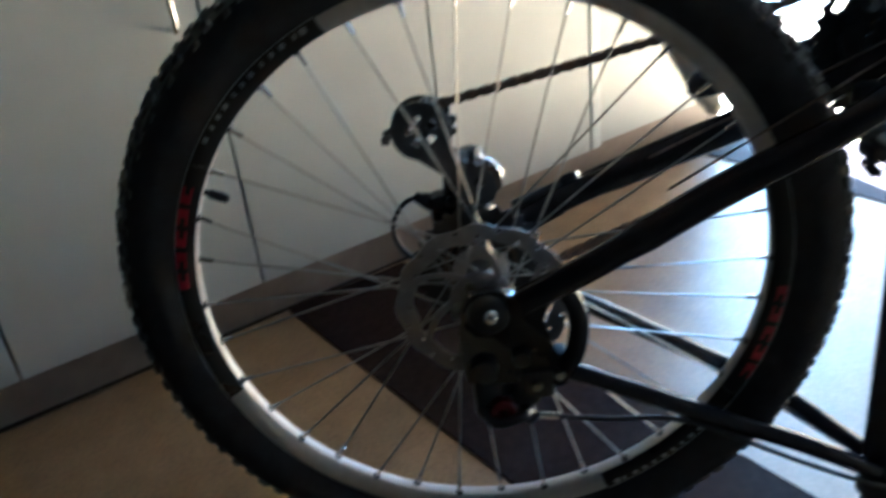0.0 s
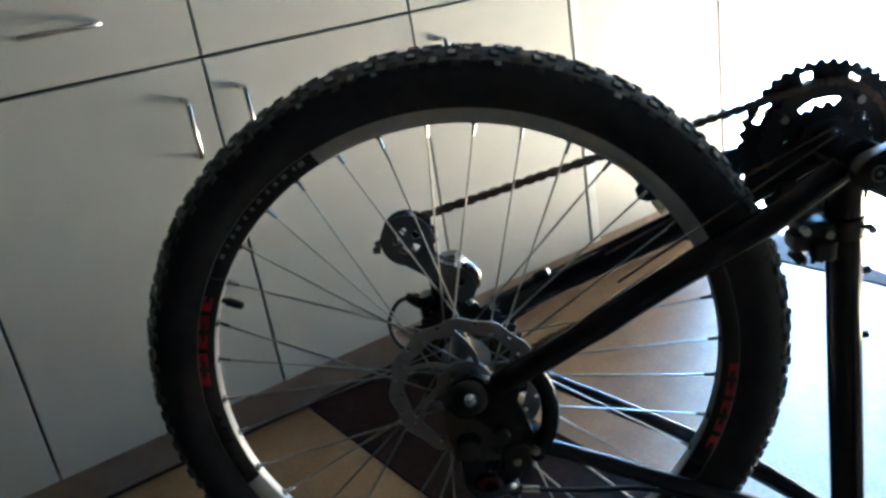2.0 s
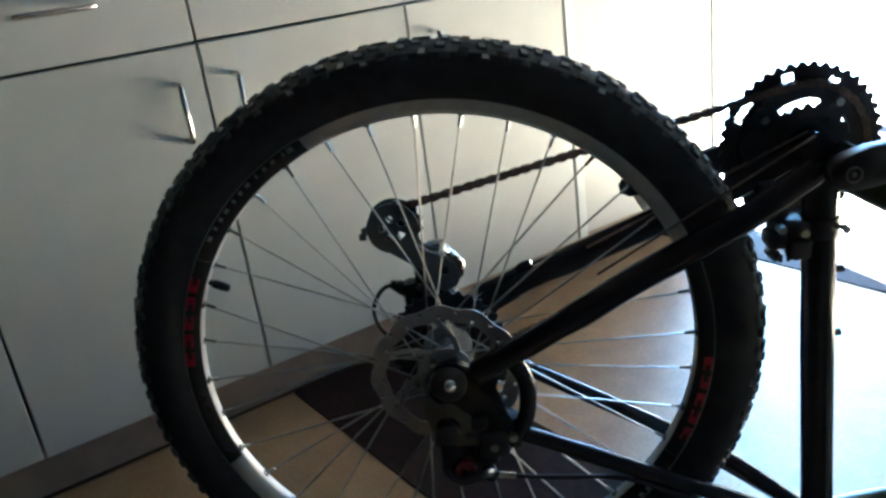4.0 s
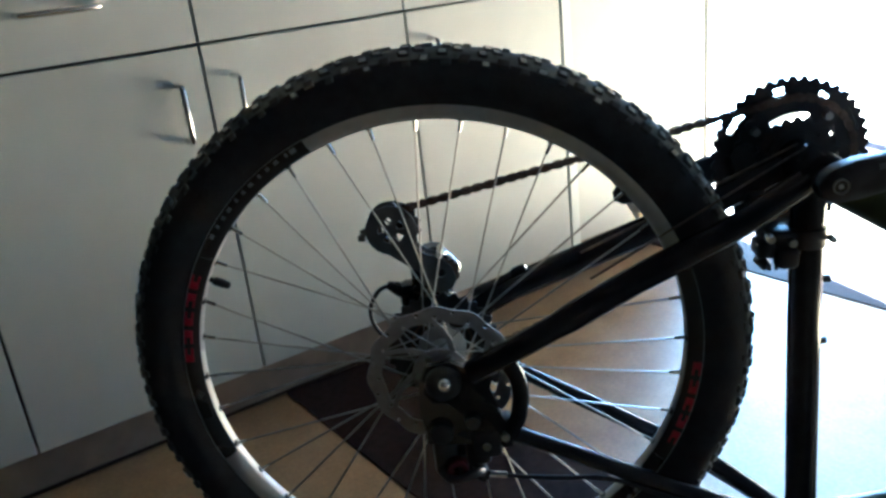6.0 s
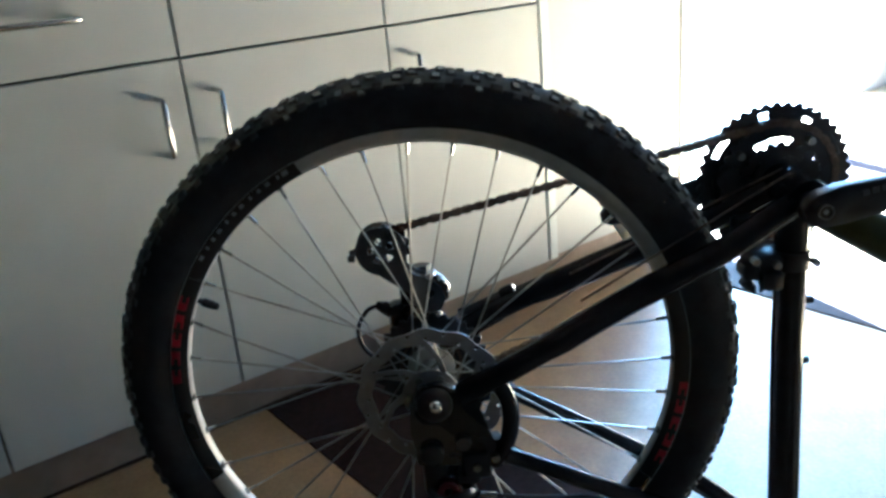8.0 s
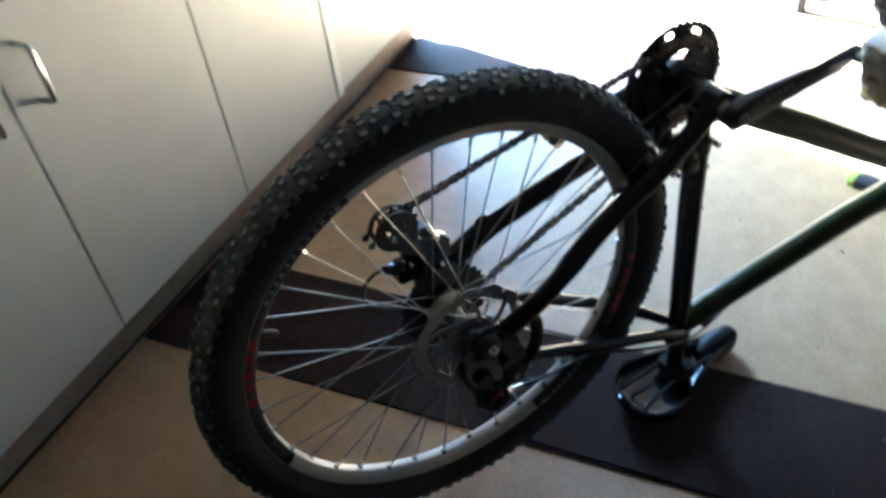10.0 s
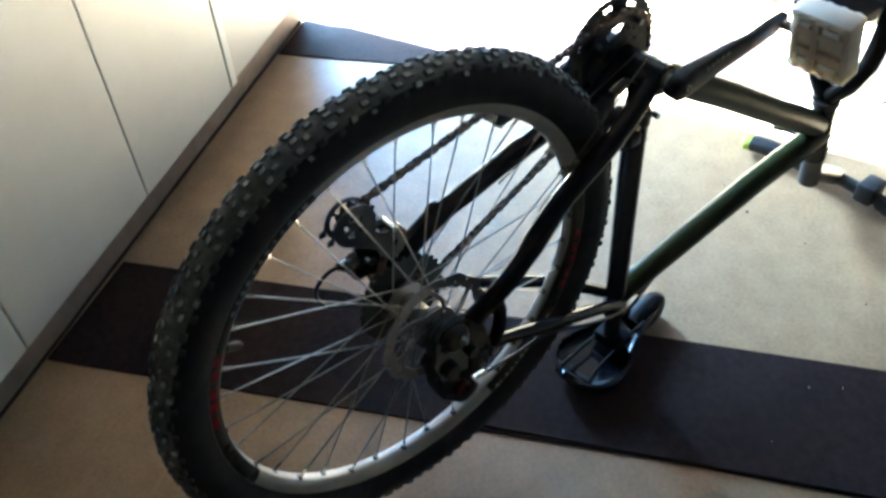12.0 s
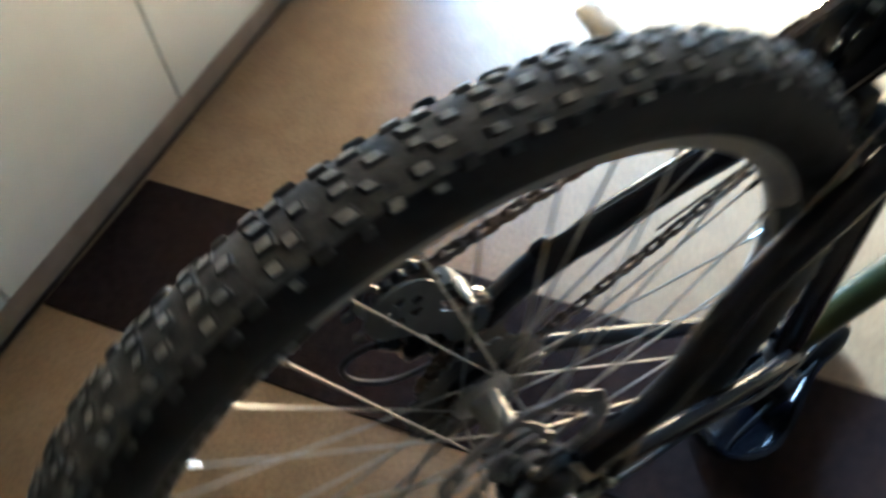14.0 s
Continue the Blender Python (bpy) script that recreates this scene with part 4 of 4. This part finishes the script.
for y in (-0.012, 0.006):
    part("inner_cable", rods(bmesh.new(), [(0.16, y * 4, 0.098), (0.378, y, 0.202)], 0.0012, 6), GREASY, bike, "dirty steel shift cable")

part("cable_guide", rods(bmesh.new(), [(0.447, -0.006, -0.283), (0.452, -0.006, -0.2845), (0.470, -0.004, -0.2840), (0.476, -0.004, -0.2830)], [0.0035, 0.0055, 0.0055, 0.0035], 12), BLACK_METAL, bike, "black cable guide under the top tube")

# saddle, upside down on the floor
def saddle_mesh(shrink, zlift, thick, last=9):
    bm = bmesh.new()
    sect = []
    for t, half, drop in ((-0.035, 0.014, 0.024), (-0.015, 0.036, 0.014), (0.03, 0.054, 0.007), (0.10, 0.066, 0.003), (0.20, 0.070, 0.001), (0.34, 0.064, 0.0), (0.5, 0.046, 0.002), (0.65, 0.031, 0.003), (0.82, 0.023, 0.004), (0.9, 0.020, 0.006))[:last + 1]:
        x = 0.298 + 0.252 * t
        ring = []
        for k in range(15):
            u = -1 + 2 * k / 14
            z = -0.425 + drop + zlift + max(thick - drop, 0.002) * (abs(u) ** 3)
            ring.append(bm.verts.new((x, half * 0.95 * shrink * math.sin(u * math.pi / 2), z)))
        sect.append(ring)
    for a, b in zip(sect, sect[1:]):
        for k in range(14):
            bm.faces.new((a[k], a[k + 1], b[k + 1], b[k]))
    return bm


def solid(bm, depth):
    bmesh.ops.recalc_face_normals(bm, faces=bm.faces)
    bmesh.ops.solidify(bm, geom=list(bm.faces), thickness=depth)
    return bm


saddle = part("saddle", solid(saddle_mesh(1.0, 0.006, 0.042), 0.006), SADDLE_MAT, bike, "black vinyl saddle resting on the floor")
part("shell", solid(saddle_mesh(0.93, 0.024, 0.018), 0.003), SHELL, saddle, "glossy plastic underside shell")
for s in (-1, 1):
    part("rail", rods(bmesh.new(), curve_points([(0.295, s * 0.034, -0.394), (0.325, s * 0.026, -0.378), (0.40, s * 0.022, -0.372), (0.46, s * 0.02, -0.374), (0.515, s * 0.010, -0.398)], 6), 0.0030, 10), RAIL_BLACK, saddle, "black painted saddle rail")
bm = box(bmesh.new(), 0.388, 0.430, -0.028, 0.028, -0.384, -0.362, 0.005)
part("rail_clamp", bm, RAIL_BLACK, saddle)
bm = bmesh.new()
sect = []
for x, hw, lo, hi in ((0.470, 0.016, -0.412, -0.381), (0.490, 0.021, -0.420, -0.371), (0.515, 0.0215, -0.423, -0.366), (0.538, 0.020, -0.423, -0.366), (0.552, 0.015, -0.419, -0.371), (0.558, 0.007, -0.408, -0.379)):
    sect.append([bm.verts.new((x, hw * math.copysign(abs(math.cos(a)) ** 0.7, math.cos(a)), (lo + hi) / 2 + (hi - lo) / 2 * math.copysign(abs(math.sin(a)) ** 0.7, math.sin(a)))) for a in (2 * math.pi * q / 16 for q in range(16))])
for a, b in zip(sect, sect[1:]):
    for q in range(16):
        bm.faces.new((a[q], a[(q + 1) % 16], b[(q + 1) % 16], b[q]))
bm.faces.new(sect[0][::-1])
bm.faces.new(sect[-1])
part("nose_pad", bm, NOSE_GREY, saddle, "slate grey padded saddle nose")
saddle.matrix_basis = Matrix.Translation((0.408, 0, 0)) @ pose(0, 0, 0, 0, 0, 5.5) @ Matrix.Translation((-0.408, 0, 0))

# fork, front wheel, stem and handlebar
front = new("front_wheel", rear.data)
front.parent = bike
front.location = FRONT_AXLE
tagged(front, "spoked wheel round a silver hub")
for ob in list(rear.children):
    if ob.name.split(".")[0] in ("tyre", "rim", "spoke", "eyelet", "nipple", "brake_disc", "disc_arm", "axle"):
        twin = shared(ob.name.split(".")[0], ob, front, ob.matrix_basis.copy())
        if "label" in ob:
            twin["label"] = ob["label"]
steer = (HEAD_TOP - HEAD_LOW).normalized()
crown = HEAD_TOP + steer * 0.02
for s in (-1, 1):
    end = FRONT_AXLE + Vector((-0.004, s * 0.058, 0.0))
    pts = curve_points([crown + Vector((0, s * 0.006, 0)), crown + Vector((0.002, s * 0.036, 0.045)), crown + Vector((0.004, s * 0.054, 0.11)), Vector((0.966, s * 0.058, 0.20)), end], 6)
    part("fork_leg", rods(bmesh.new(), pts, [0.019] * 8 + [0.0175] * 8 + [0.0135] * 9, 18), PAINT, bike, "black fork leg")
part("headset", rods(bmesh.new(), [HEAD_TOP, HEAD_TOP + steer * 0.014], 0.026, 20), BLACK_METAL, bike)
stem_c = HEAD_LOW - steer * 0.045
part("spacer", rods(bmesh.new(), [HEAD_LOW, HEAD_LOW - steer * 0.07], 0.0205, 20), BLACK_METAL, bike)
BAR = Vector((1.108, 0, -0.388))
part("stem", rods(bmesh.new(), [stem_c, BAR], [0.021, 0.0185], 18), BLACK_METAL, bike, "black handlebar stem")
bar_pts = curve_points([BAR + Vector((-0.020, -0.197, -0.008)), BAR + Vector((-0.006, -0.17, -0.004)), BAR + Vector((0, -0.05, 0)), BAR + Vector((0, 0.05, 0)), BAR + Vector((-0.006, 0.17, -0.004)), BAR + Vector((-0.020, 0.197, -0.008))], 6)
part("handlebar", rods(bmesh.new(), bar_pts, 0.0145, 16), BLACK_METAL, bike, "black riser handlebar touching the floor")
for s in (-1, 1):
    a, b = BAR + Vector((-0.003, s * 0.105, -0.003)), BAR + Vector((-0.020, s * 0.197, -0.0085))
    grip = part("grip", rods(bmesh.new(), [a + (b - a) * t / 12 for t in range(13)], [0.0168 + 0.0012 * (t % 2) for t in range(13)], 16), PLASTIC, bike, "ribbed black rubber grip")
    part("end_cap", rods(bmesh.new(), [b - (b - a) * 0.02, b + (b - a) * 0.12, b + (b - a) * 0.16], [0.0175, 0.0175, 0.012], 16), LIME, grip, "lime green grip end")
    part("brake_lever", rods(bmesh.new(), curve_points([BAR + Vector((0.0, s * 0.08, 0.01)), BAR + Vector((0.045, s * 0.09, 0.012)), BAR + Vector((0.06, s * 0.14, 0.010)), BAR + Vector((0.045, s * 0.19, 0.008))], 5), 0.006, 10), BLACK_METAL, bike, "black brake lever")
    part("shifter", box(bmesh.new(), BAR.x - 0.03, BAR.x + 0.025, s * 0.078 - 0.02, s * 0.078 + 0.02, BAR.z - 0.012, BAR.z + 0.034, 0.008), PLASTIC, bike, "black gear shifter pod")
part("front_cable", rods(bmesh.new(), curve_points([BAR + Vector((0.02, 0.11, 0.02)), BAR + Vector((0.10, 0.06, 0.10)), BAR + Vector((0.06, -0.03, 0.20)), (0.95, -0.03, -0.22)], 8), 0.0025, 8), PLASTIC, bike, "black cable housing")

# ---- things by the glazed door ----
def dining_table(x, y, label):
    """A table seen by its feet: square tapered legs, apron and top."""
    thing = tagged(new("dining_table"), label, "table")
    thing.location = (x, y, 0)
    for cx, cy in ((0, 0), (0, 0.53), (0.9, 0), (0.9, 0.53)):
        bm = bmesh.new()
        rings = [[bm.verts.new((cx + sx * h, cy + sy * h, z)) for sx, sy in ((-1, -1), (1, -1), (1, 1), (-1, 1))] for z, h in ((0, 0.014), (0.004, 0.016), (0.70, 0.023), (0.71, 0.023))]
        for p, q in zip(rings, rings[1:]):
            for e in range(4):
                bm.faces.new((p[e], p[(e + 1) % 4], q[(e + 1) % 4], q[e]))
        bm.faces.new(rings[0][::-1])
        bm.faces.new(rings[-1])
        part("leg", bm, DARK_WOOD, thing)
    for x0, x1, y0, y1 in ((0.023, 0.877, -0.012, 0.012), (0.023, 0.877, 0.518, 0.542), (-0.012, 0.012, 0.023, 0.507), (0.888, 0.912, 0.023, 0.507)):
        part("apron", box(bmesh.new(), x0, x1, y0, y1, 0.63, 0.709, 0.002), DARK_WOOD, thing)
    part("stretcher", box(bmesh.new(), -0.006, 0.006, 0.014, 0.514, 0.034, 0.046, 0.002), DARK_WOOD, thing)
    part("tabletop", box(bmesh.new(), -0.04, 0.94, -0.04, 0.57, 0.711, 0.74, 0.006), DARK_WOOD, thing)
    return thing


dining_table(1.833, -0.820, "dark wooden table standing on the linoleum by the glazed door")


def crumb(cx, cy, size, mat, label):
    bm = bmesh.new()
    rng = random.Random(int(cx * 1000) + int(cy * 77))
    ring = [(size * rng.uniform(0.7, 1.2) * math.cos(q), size * rng.uniform(0.6, 0.9) * math.sin(q)) for q in (0, 1.1, 2.0, 3.2, 4.1, 5.3)]
    lo = [bm.verts.new((x, y, 0.0)) for x, y in ring]
    hi = [bm.verts.new((x * 0.6, y * 0.6, size * 0.5)) for x, y in ring]
    bm.faces.new(hi)
    bm.faces.new(lo[::-1])
    for q in range(6):
        bm.faces.new((lo[q], lo[(q + 1) % 6], hi[(q + 1) % 6], hi[q]))
    ob = tagged(part("crumb", bm, mat), label, "crumb", "crumbs on the floor")
    ob.location = (cx, cy, 0.0045 if mat is PAPER else 0.0)
    return ob


for cx, cy, size in ((0.778, -0.488, 0.004), (0.86, -0.44, 0.0025), (0.70, -0.60, 0.002), (0.94, -0.52, 0.002), (0.62, -0.36, 0.0018), (0.55, -0.70, 0.0022), (0.82, -0.28, 0.0018), (0.50, -0.47, 0.0016)):
    crumb(cx, cy, size, EDGE_DARK, "small dark crumb of dirt lying on the linoleum")
for cx, cy, size in ((0.325, -0.585, 0.0013), (0.335, -0.64, 0.0010), (0.20, -0.52, 0.0009), (0.27, -0.74, 0.0010)):
    crumb(cx, cy, size, PAPER, "tiny pale fleck lying on the dark mat")
